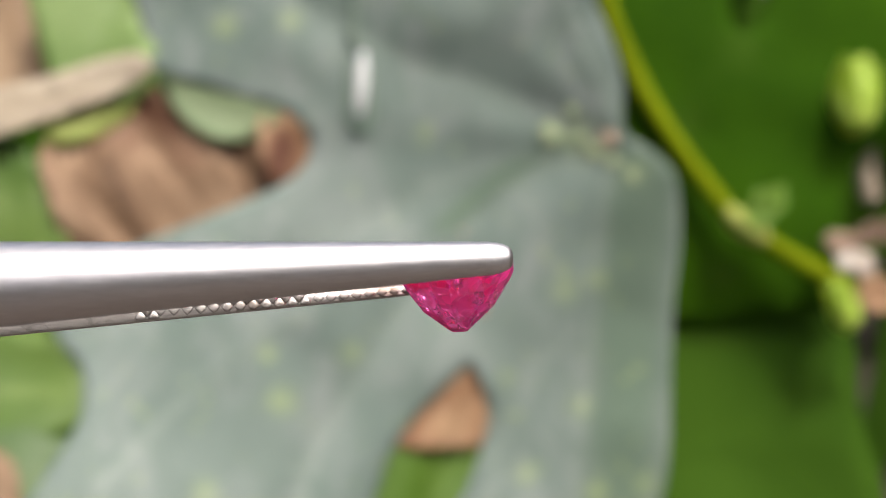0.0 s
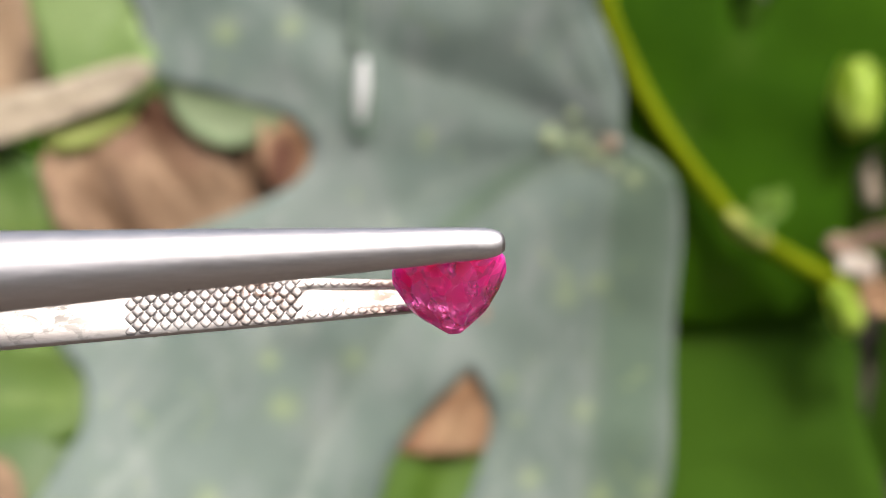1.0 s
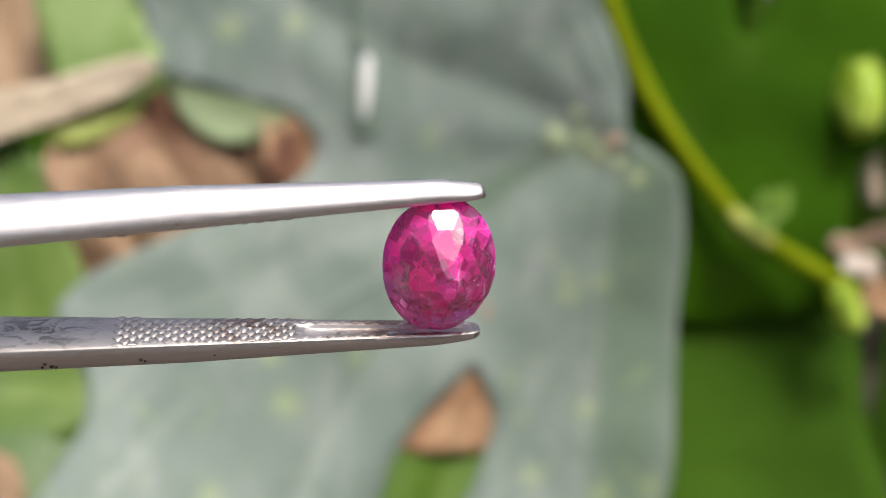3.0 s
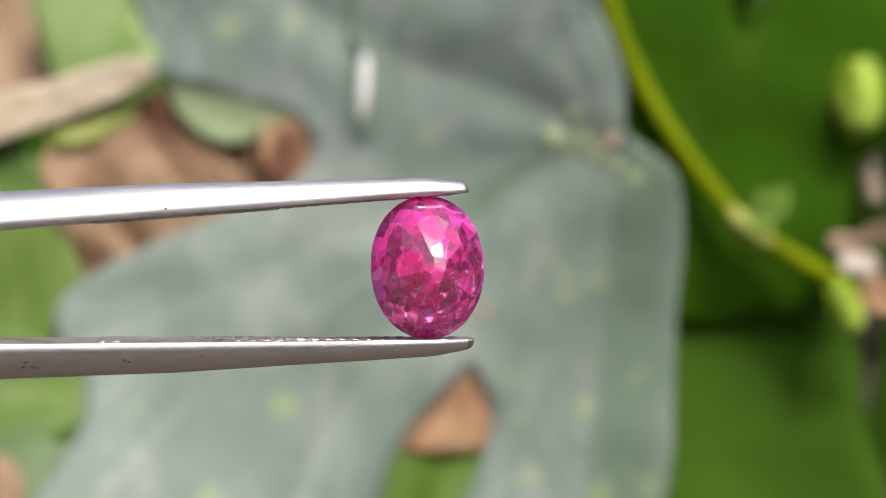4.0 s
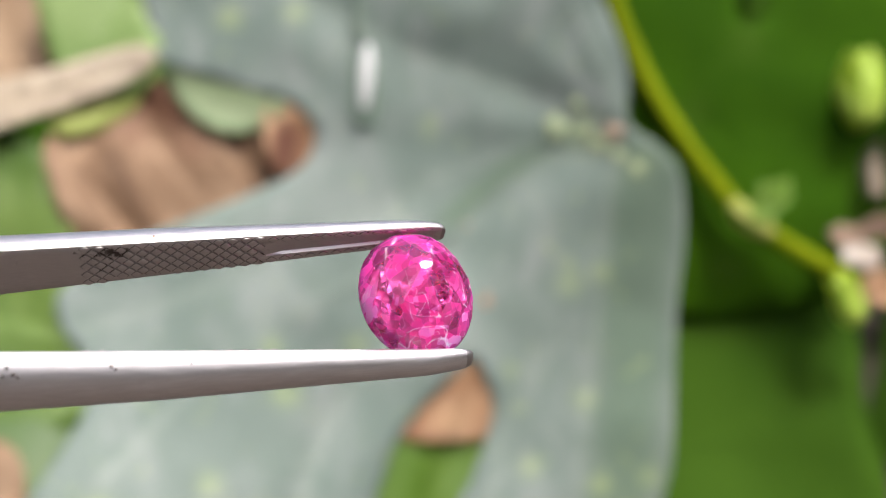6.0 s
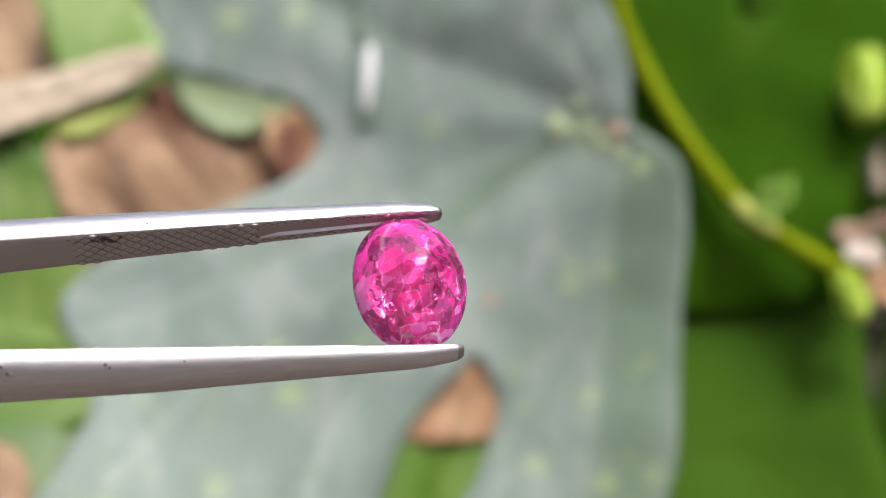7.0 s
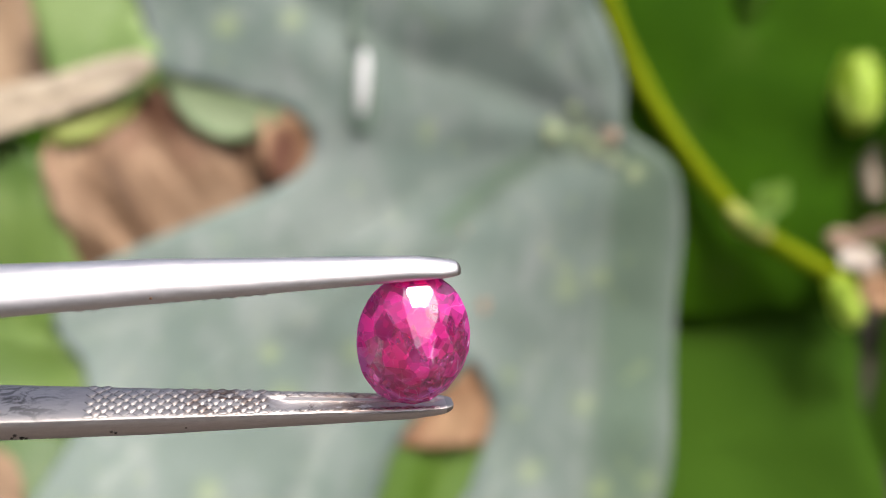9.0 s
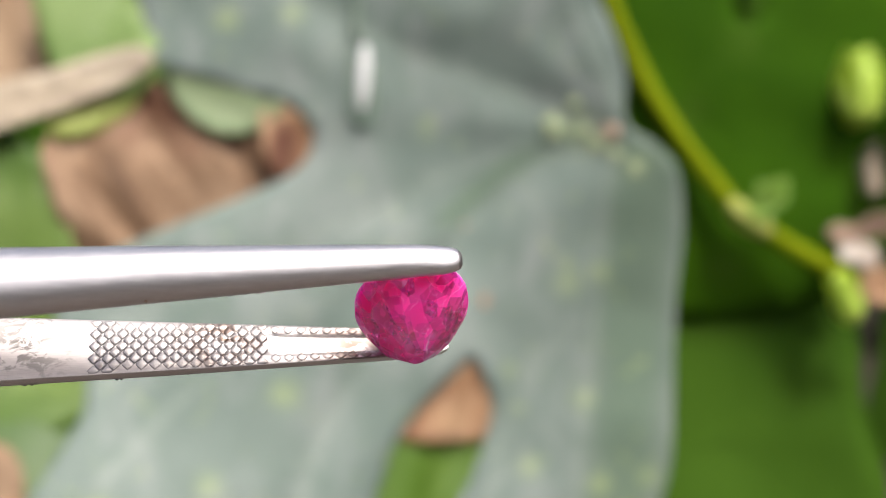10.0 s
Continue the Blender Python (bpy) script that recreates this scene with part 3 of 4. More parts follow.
def build_left_leaves():
    a = thing("young_leaf", bed(0.262), "light green young leaf beside a dry stalk", "leaf", "light leaves")
    blade("blade", [(-88.1, 60.9), (-75.9, 64.6), (-65.7, 60.9), (-63.2, 51.2), (-60.1, 40.0), (-66.2, 33.0), (-77.1, 33.0), (-83.8, 39.0), (-86.8, 48.8)], PALE_GREEN, a,
          [[(-82.0, 36.6), (-73.5, 46.3), (-67.4, 60.9)]], cell=3.0, wave=(25, 0.3), seed=5.0, rib=0.3, host=FLAT["blade"], far=262.0, lift=-0.6)
    b = thing("young_leaf", bed(0.262), "yellow-green leaf hanging beside the large leaf", "leaf", "light leaves")
    blade("blade", [(-110.0, 24.4), (-97.8, 26.9), (-87.8, 22.5), (-83.4, 13.5), (-79.5, 2.6), (-77.1, -7.2), (-84.4, -19.3), (-92.9, -24.2), (-110.0, -21.8)], FRESH_LEAF, b,
          [[(-97.8, 25.7), (-92.9, 5.0), (-91.7, -19.3)]], cell=3.0, wave=(25, 3), seed=6.0, rib=0.4, host=FLAT["blade"], far=262.0, lift=-5.0)
    c = thing("young_leaf", bed(0.262), "rounded bright green leaf tip below the tweezers", "leaf", "light leaves")
    blade("blade", [(-112.4, -19.3), (-97.8, -15.7), (-83.2, -17.9), (-76.1, -24.2), (-75.2, -31.5), (-77.6, -37.6), (-92.9, -41.2), (-112.4, -38.8)], FRESH_LEAF, c,
          [[(-110.0, -29.1), (-95.4, -29.1), (-77.1, -30.3)]], cell=3.0, wave=(25, 0.8), seed=7.0, rib=0.4, host=FLAT["blade"], far=262.0, lift=-1.6, sag=(-26.0, -0.015, 0.0, 0.0))
    d = thing("young_leaf", bed(0.262), "green leaf behind the gap of the large leaf", "leaf", "light leaves")
    blade("blade", [(-20.9, -61.3), (-16.3, -49.7), (-12.9, -41.2), (-7.3, -36.1), (1.9, -35.2), (10.7, -36.1), (12.2, -42.5), (9.5, -50.0), (8.3, -60.7), (1.9, -69.2), (-13.9, -69.2)], MID_LEAF, d,
          [[(-5.4, -70.4), (-0.5, -53.4), (1.9, -38.8)]], cell=3.0, wave=(12, 0.5), far=262.0, seed=2.0, host=FLAT["blade"], lift=-2.1, rib=0.5)
    e = thing("shaded_leaf", bed(0.262), "dull green leaf low behind the large leaf", "leaf", "dark leaves")
    blade("blade", [(-113.6, -36.4), (-95.4, -35.2), (-80.8, -36.1), (-79.1, -44.9), (-85.6, -58.3), (-97.8, -68.0), (-113.6, -63.1)], DULL_LEAF, e,
          [[(-107.5, -51.0), (-91.7, -49.7), (-80.8, -43.7)]], cell=3.5, wave=(25, 0.8), seed=9.0, rib=0.4, host=FLAT["blade"], far=262.0, lift=-3.6)
    f = thing("young_leaf", bed(0.262), "pale green leaf flap at the notch of the large leaf", "leaf", "light leaves")
    blade("blade", [(-60.1, 40.0), (-50.1, 37.6), (-38.2, 33.9), (-33.9, 30.8), (-39.4, 25.4), (-46.7, 24.4), (-53.4, 27.5), (-58.3, 33.6)], FLAP_LEAF, f,
          [[(-56.4, 35.4), (-47.9, 30.5), (-39.4, 27.5)]], cell=2.0, wave=(12, 0.04), far=262.0, seed=2.0, host=FLAT["blade"], lift=-0.32, rib=0.15, thick=0.2)


def build_dry_leaves():
    g = thing("young_leaf", bed(0.262), "olive-yellow leaf scrap under the dry stalk", "leaf", "light leaves")
    blade("blade", [(-85.6, 30.5), (-74.7, 35.4), (-64.3, 37.2), (-65.6, 31.1), (-70.4, 27.4), (-75.9, 24.9), (-83.2, 24.4)], OLIVE, g,
          [[(-84.4, 26.3), (-75.9, 29.9), (-66.2, 35.4)]], cell=2.5, wave=(12, 0.5), far=262.0, seed=2.0, host=FLAT["blade"], lift=-1.5, rib=0.3)
    a = thing("dry_leaf", bed(0.262), "crumpled brown dry leaf with long folds", "dry leaf", "dry leaves")
    # its dark spots paint the shade of the gap below the stalk
    blade("blade", [(-85.9, 21.8), (-80.8, 27.9), (-71.0, 33.6), (-58.9, 35.4), (-44.3, 30.5), (-32.1, 29.3), (-22.4, 22.0), (-22.4, 13.5), (-37.0, 5.0), (-55.2, 0.1), (-65.0, -4.7), (-73.5, -7.2), (-80.2, 1.3), (-84.4, 13.5)], BROWN, a, cell=2.0, wave=(12, 0.6), far=262.0, seed=2.0, host=FLAT["blade"], lift=-6.0, slope=(0, 0.11), spots=[(-63.5, 32.7, 6.5), (-58.3, 29.9, 6.1), (-67.0, 25.5, 4.5), (-54.0, 23.5, 5.0)], spot_gain=0.9, folds=((0.80, 0.60), 15.0, 2.0), rib=0.35, veins=[[(-82.0, 27.5), (-71.0, 17.2), (-60.1, 1.3)], [(-69.8, 30.5), (-58.9, 18.4), (-49.1, 5.0)], [(-56.4, 29.3), (-46.7, 18.4), (-38.2, 6.2)]])
    b = thing("dry_leaf", bed(0.262), "small curled dark brown leaf tip", "dry leaf", "dry leaves")
    blade("blade", [(-38.2, 29.9), (-32.7, 31.0), (-28.7, 28.3), (-26.8, 23.8), (-29.1, 17.4), (-35.2, 15.3), (-38.4, 20.8)], TAN, b,
          spots=[(-33.9, 24.4, 3.6), (-33.8, 21.0, 4.1), (-34.5, 17.8, 3.2)], cell=1.3, wave=(12, 0.15), far=262.0, seed=2.0, host=FLAT["blade"], lift=-0.9, spot_gain=2.0, edge_roll=0.5)
    c = thing("dry_leaf", bed(0.262), "orange-brown dry leaf in the gap of the large leaf", "dry leaf", "dry leaves")
    blade("blade", [(-9.7, -41.0), (-6.1, -34.2), (0.5, -27.6), (7.1, -23.2), (11.9, -26.2), (11.9, -33.9), (10.2, -40.6), (1.9, -42.2)], TAN, c,
          spots=[(0.7, -31.5, 3.2), (6.6, -30.3, 1.9), (-5.4, -38.3, 3.2)], cell=1.8, wave=(12, 0.15), far=262.0, seed=2.0, host=FLAT["blade"], lift=-0.75, folds=((0.8, 0.6), 14.0, 0.5), rib=0.25, veins=[[(-10.2, -39.4), (-0.5, -31.5), (10.5, -24.2)]])
    d = thing("dry_leaf", bed(0.278), "tan dry leaf above the stalk", "dry leaf", "dry leaves")
    blade("blade", [(-121.8, 72.4), (-98.6, 73.7), (-92.2, 59.5), (-85.7, 49.2), (-87.0, 37.6), (-101.2, 27.2), (-121.8, 27.2)], LIGHT_BROWN, d,
          cell=2.6, wave=(22, 3), folds=((0.9, 0.3), 18.0, 2.5), rib=0.6, veins=[[(-114.1, 31.1), (-103.8, 49.2), (-98.6, 71.1)]], seed=14.0)
    e = thing("dry_leaf", bed(0.262), "small tan dry leaf near the ground", "dry leaf", "dry leaves")
    blade("blade", [(-107.5, -43.7), (-95.4, -41.8), (-90.3, -47.9), (-92.0, -59.5), (-107.5, -60.7)], LIGHT_BROWN, e, cell=2.6, wave=(22, 0.8), seed=15.0, host=FLAT["blade"], far=262.0, lift=-0.8)
    stalk = thing("dry_stalk", bed(0.262), "pale straw-coloured dry stalk lying over the leaves", "stalk")
    blade("husk", [(-110.0, 33.0), (-95.4, 36.0), (-84.4, 38.4), (-73.5, 41.7), (-65.6, 43.4), (-62.3, 42.0), (-62.8, 38.6), (-71.0, 33.9), (-82.0, 29.8), (-95.4, 25.4), (-110.0, 21.0)],
          STRAW, stalk, host=FLAT["blade"], far=262.0, lift=1.4, cell=1.8, wave=(16, 0.6), folds=((0.3, 0.95), 7.0, 0.6), rib=0.5, veins=[[(-108.7, 27.5), (-85.6, 33.6), (-62.5, 40.9)]], seed=16.0)


def bud(name, m, size, material, label, category, count=6, seed=1):
    """A bud: a pear-shaped core wrapped in small pointed bracts."""
    rng = random.Random(seed)
    b = thing(name, m, label, category)
    bm = bmesh.new()
    bmesh.ops.create_icosphere(bm, subdivisions=3, radius=1)
    for v in bm.verts:
        k = 1 - 0.35 * v.co.y
        v.co = Vector((v.co.x * 0.40 * k, v.co.y * 0.75, v.co.z * 0.36 * k)) * size * (1 + 0.18 * noise.noise(v.co * 2 + Vector((seed, 0, 0))))
    part("core", bm, material, b, smooth=True)
    for i in range(count):
        bm = bmesh.new()
        leaf_card(bm, pose(0, -0.6 * size, 0, rng.uniform(18, 32), 0, 0), 1.35 * size, 0.75 * size)
        ob = part("bract", bm, material, b, smooth=True)
        ob.matrix_basis = pose(0, 0, 0, 0, 360 * i / count + rng.uniform(-15, 15), 0)
    return b


def floret(m, size, material, petals, seed):
    """A tiny open flower: a low round heart and flat pointed petals."""
    rng = random.Random(seed)
    f = thing("floret", m, "tiny pale floret lying on the large leaf", "floret", "florets on the leaf")
    bm = bmesh.new()
    bmesh.ops.create_icosphere(bm, subdivisions=2, radius=1)
    for v in bm.verts:
        v.co = Vector((v.co.x * 0.45, v.co.y * 0.45, v.co.z * 0.3 + 0.1)) * size
    part("heart", bm, material, f, smooth=True)
    for i in range(petals):
        bm = bmesh.new()
        leaf_card(bm, pose(0, 0.1 * size, 0.05 * size, rng.uniform(4, 14), 0, 0), 0.95 * size, 0.8 * size)
        part("petal", bm, material, f, smooth=True).matrix_basis = pose(0, 0, 0, 0, 0, 360 * i / petals + rng.uniform(-15, 15))


def sprig(name, m, size, count, material, label, category, seed):
    """A tuft of small pointed leaves on a short stalk."""
    rng = random.Random(seed)
    s = thing(name, m, label, category)
    tube("stalk", [(0, -0.3 * size, 0), (0.02 * size, 0.1 * size, 0.02 * size), (0, 0.5 * size, 0), (0, 0.7 * size, 0)], (0.13 * size / MM, 0.16 * size / MM, 0.06 * size / MM), material, s, 8)
    for i in range(count):
        bm = bmesh.new()
        leaf_card(bm, Matrix.Identity(4), size * rng.uniform(0.6, 1.0), size * rng.uniform(0.6, 0.8))
        part("leaflet", bm, material, s, smooth=True).matrix_basis = pose(0, size * 0.12 * i, 0, rng.uniform(-10, 35), rng.uniform(-30, 30), rng.uniform(-75, 75))


def on_leaf(x, y, size):
    """A place on the large leaf's face, for a small thing of that size in millimetres."""
    p, z = SURFACE["blade"]
    i = np.argmin((p[:, 0] - x / MM) ** 2 + (p[:, 1] - y / MM) ** 2)
    return bed(0.262) @ Vector((x, y, (z[i] + 0.25 * size) * MM))


def flake(m, size, seed):
    """A curled dry flake, thicker in the middle."""
    f = thing("dry_flake", m, "small orange-brown dry flake lying on the large leaf", "flake", "flakes on the leaf")
    bm = bmesh.new()
    bmesh.ops.create_icosphere(bm, subdivisions=2, radius=1)
    for v in bm.verts:
        k = 1 + 0.5 * noise.noise(v.co * 1.7 + Vector((seed, 0, 0)))
        v.co = Vector((v.co.x * k, v.co.y * 1.3 * k, v.co.z * 0.18 + 0.25 * v.co.x * v.co.x)) * size
    part("flake", bm, FLAKE, f, smooth=True)


def build_vine():
    v = thing("vine", Matrix.Identity(4), "yellow-green climbing vine stem with a knot and side shoots", "vine")
    path = [tuple(p) for p in ([aim(x * MM, y * MM, 0.285) for x, y in [(36.0, 75.6), (39.4, 59.0), (43.6, 47.8), (49.6, 35.2), (57.1, 23.7), (64.4, 14.3), (70.6, 7.2), (81.5, 0.1), (90.8, -5.2), (96.0, -8.4)]])]
    tube("stem", path, (2.35, 2.35, 2.3, 2.2, 2.1), VINE, v, 14)
    tube("knot", [tuple(p) for p in [aim(x * MM, y * MM, 0.283) for x, y in [(67.0, 10.6), (69.6, 7.6), (73.3, 4.9), (76.4, 2.9)]]], (1.6, 3.0, 2.8, 1.6), KNOT, v, 12, "pale swollen knot")
    turn = VIEW.to_3x3().to_4x4()
    bud("bud", Matrix.Translation(aim(0.0941, -0.0120, 0.283)) @ turn @ pose(0, 0, 0, 0, 0, 20), 8.6 * MM, BUD, "light green bud hanging from the vine end", "bud", 6, 2)
    bud("bud", Matrix.Translation(aim(0.0978, 0.0370, 0.284)) @ turn @ pose(0, 0, 0, 0, 0, -8), 12.6 * MM, BUD, "bright yellow-green bud above the vine", "bud", 6, 3)
    sprig("shoot", Matrix.Translation(aim(0.0723, 0.0069, 0.281)) @ turn @ pose(0, 0, 0, 0, 0, -38), 7.6 * MM, 7, SHOOT, "pale green leafy shoot at the vine's knot", "shoot", 3)
    for outline, mt, label in (
            (([(90.7, 2.5), (93.3, 5.2), (98.4, 4.9), (103.2, 7.6), (110.4, 6.8), (109.1, 3.1), (101.6, 2.0), (95.2, 0.1)], 0.288), DUSKY, "withered brown petal at the vine end"),
            (([(94.6, -3.3), (94.1, -0.7), (98.1, 0.7), (102.3, -0.1), (103.4, -3.9), (100.7, -5.7), (97.5, -4.4)], 0.287), PETAL, "withered straw-coloured petal at the vine end"),
            (([(97.0, -8.5), (100.3, -5.6), (106.8, -7.2), (107.5, -13.0), (101.6, -13.6), (97.7, -11.4)], 0.282), TAN, "small withered tan petal at the vine end")):
        petal = thing("dry_petal", bed(outline[1]), label, "petal", "dry petals")
        blade("blade", outline[0], mt, petal, cell=1.5, wave=(9, 3.0), edge_roll=1.0, thick=0.4, seed=20.0)
    s = thing("dry_stick", Matrix.Identity(4), "thin grey-brown dry stick among the leaves", "stick")
    tube("stick", [tuple(p) for p in [aim(x * MM, y * MM, 0.295) for x, y in [(104.6, 31.0), (103.5, 23.4), (104.4, 15.2), (105.2, 12.5)]]], (2.2, 2.6, 2.0), STRAW, s, 9)
    for i, (x, y, r) in enumerate(((0.0094, -0.0116, 1.1), (0.0052, 0.0048, 0.5))):
        flake(Matrix.Translation(on_leaf(x, y, r * 0.3)) @ turn, r * MM, i * 3.0)
    for i, (x, y, r, mt) in enumerate(((0.0244, 0.0262, 3.0, PALE), (0.0311, 0.0259, 2.2, PALE), (0.0370, 0.0254, 2.2, PINKISH), (0.0338, 0.0225, 2.4, PALE), (0.0289, 0.0310, 1.7, PALE), (0.0421, 0.0172, 1.8, PALE), (0.0379, 0.0201, 1.9, PALE))):
        floret(Matrix.Translation(on_leaf(x, y, r * 0.2)) @ turn @ pose(0, 0, 0, 0, 0, 40 * i), r * MM, mt, 5, 10 + i)


# ---- tweezers and stone ----
def arm_half(s):
    """Half gap, width and thickness of an arm s millimetres from the stone, in millimetres."""
    gap = max(3.956 + 0.046 * s, 0.06)
    if s > -24:
        width = 1.885 - 0.1040 * s
        thick = float(np.interp(s, (-24, -14, -8, 0, 1.5, 2.4), (2.00, 1.74, 1.41, 0.99, 0.74, 0.58)))
    elif s > -60:
        width, thick = 4.381 + (-24 - s) * 0.10, 2.00
    else:
        width, thick = 7.981 - max(0, -95 - s) * 0.10, 2.00 - (-60 - s) * 0.012
    end = 2.42 - s
    if end < 1.3:
        k = math.sqrt(max(0.0, 1 - (1 - end / 1.3) ** 2))
        width *= 0.42 + 0.58 * k
        thick *= 0.55 + 0.45 * math.sqrt(max(0.0, 1 - (1 - min(1.0, end / 0.5)) ** 2))
    return gap, width, thick


def trough(s):
    """Depth of the smooth groove towards the tip."""
    return 0.26 * min(1.0, max(0.0, (s + 8.6) / 1.6)) * min(1.0, max(0.0, (1.9 - s) / 0.5))


def build_arm(parent, sign, name):
    stations = [2.42, 2.40, 2.33, 2.2, 2.0, 1.7, 1.4, 1.1] + [0.6 - 0.5 * i for i in range(40)] + [-20 - 2.0 * i for i in range(46)]
    bm = bmesh.new()
    rings = []
    across = (0.90, 0.62, 0.50, 0.44, 0.22, -0.22, -0.44, -0.50, -0.62, -0.90)
    for s in stations:
        gap, w, th = arm_half(s)
        g = trough(s)
        ring = []
        for y in across:
            dip = g if abs(y) <= 0.44 else (g * 0.3 if abs(y) <= 0.5 else 0.0)
            ring.append((s, y * w / 2, gap + dip))
        edge = min(0.24, 0.22 * th)
        ring.append((s, -0.965 * w / 2, gap + 0.25 * edge))
        for k in range(0, 19):
            a = math.pi * (1 - k / 18)
            c, si = math.cos(a), math.sin(a)
            ring.append((s, w / 2 * math.copysign(abs(c) ** 1.08, c), gap + edge + (1.03 * th - edge) * abs(si) ** 1.08))
        ring.append((s, 0.965 * w / 2, gap + 0.25 * edge))
        rings.append([bm.verts.new((x * MM, y * MM, sign * z * MM)) for x, y, z in ring])
    n = len(rings[0])
    for a, b in zip(rings[:-1], rings[1:]):
        for k in range(n):
            bm.faces.new((a[k], a[(k + 1) % n], b[(k + 1) % n], b[k]))
    bm.faces.new(rings[0])
    bm.faces.new(rings[-1])
    bmesh.ops.recalc_face_normals(bm, faces=bm.faces)
    arm = part(name, bm, STEEL, parent, smooth=True)
    arm.data.set_sharp_from_angle(angle=radians(38))
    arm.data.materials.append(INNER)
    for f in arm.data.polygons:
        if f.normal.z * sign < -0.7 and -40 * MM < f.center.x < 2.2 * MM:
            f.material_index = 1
    arm.data.materials.append(TIP)
    for f in arm.data.polygons:
        if f.center.x > (2.24 if sign > 0 else 2.10) * MM:
            f.material_index = 2
    # cross-cut teeth
    bm = bmesh.new()
    la, lb, hgt = 0.37, 0.40, 0.09
    s, col = -17.6, 0
    while s < 2.0:
        gap, w, th = arm_half(s)
        if s <= -8.2:
            row = [(r * lb * 2 + (lb if col % 2 else 0), lb) for r in range(-8, 9)]
        else:
            row = [(q * 0.36 * w, 0.115 * w) for q in (-1, 1)] if col % 2 else []
        for y, half in row:
            if abs(y) > 0.90 * w / 2 - 0.02:
                continue
            # a rounded scale on a diamond base, higher towards the tip, worn down at the arm's edges
            worn = 1.0 if abs(y) < 0.66 * w / 2 else 0.6
            rows = []
            for grow, up, slide in ((1.0, -0.01, 0.0), (0.77, 0.60 * hgt, 0.02), (0.50, 0.94 * hgt, 0.05)):
                ring = []
                for k in range(8):
                    q = math.pi * k / 4
                    round_off = 1.0 if k % 2 == 0 else 0.76
                    yy = y + half * grow * round_off * math.sin(q)
                    ring.append(bm.verts.new(((s + la * (grow * round_off * math.cos(q)) + slide) * MM, max(-0.93 * w / 2, min(0.93 * w / 2, yy)) * MM, sign * (gap - up * worn) * MM)))
                rows.append(ring)
            bm.faces.new(rows[2])
            # lower flanks take the darker steel, painting shade into the grooves
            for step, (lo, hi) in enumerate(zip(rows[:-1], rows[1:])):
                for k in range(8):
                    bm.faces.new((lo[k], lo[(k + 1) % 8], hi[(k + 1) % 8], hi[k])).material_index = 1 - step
        s += la
        col += 1
    bmesh.ops.recalc_face_normals(bm, faces=bm.faces)
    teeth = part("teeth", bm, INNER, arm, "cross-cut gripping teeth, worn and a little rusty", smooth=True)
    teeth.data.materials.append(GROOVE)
    tagged(teeth, kind="stuff")
    return arm


def pit(arm, sign, s, angle, size, material, label):
    """A small pit or rust spot on the rounded back of an arm, s millimetres from the stone."""
    gap, w, th = arm_half(s)
    a = radians(angle)
    edge = min(0.24, 0.22 * th)
    c = Vector((s, -w / 2 * math.cos(a), sign * (gap + edge + (th - edge) * math.sin(a))))
    bm = bmesh.new()
    bmesh.ops.create_icosphere(bm, subdivisions=2, radius=size)
    for v in bm.verts:
        v.co *= 1 + 0.4 * noise.noise(v.co * 9 + Vector((s, 0, 0)))
        v.co.y *= 0.35
        v.co = (c + v.co) * MM
    part("pit", bm, material, arm, label, smooth=True)


def build_tweezers():
    t = thing("tweezers", Matrix.Identity(4), "brushed steel jeweller's tweezers with toothed tips holding a stone", "tweezers")
    upper = build_arm(t, 1, "upper_arm")
    lower = build_arm(t, -1, "lower_arm")
    pit(upper, 1, -14.0, 6, 0.08, RUST, "orange-brown rust spot")
    for s, angle, size in ((-21.3, 24, 0.10), (-21.0, 34, 0.12), (-21.5, 36, 0.08), (-20.8, 38, 0.09), (-16.4, 24, 0.10), (-16.2, 30, 0.08), (-12.5, 22, 0.06)):
        pit(lower, -1, s, angle, size, PITCH, "dark pit")
    return t


def cut(bm, co, no):
    """Grinds one flat facet: takes away all that lies before the plane."""
    r = bmesh.ops.bisect_plane(bm, geom=bm.verts[:] + bm.edges[:] + bm.faces[:], dist=1e-9, plane_co=co, plane_no=no, clear_outer=True)
    edges = [e for e in r["geom_cut"] if isinstance(e, bmesh.types.BMEdge)]
    if len(edges) > 2:
        bmesh.ops.edgenet_fill(bm, edges=edges)


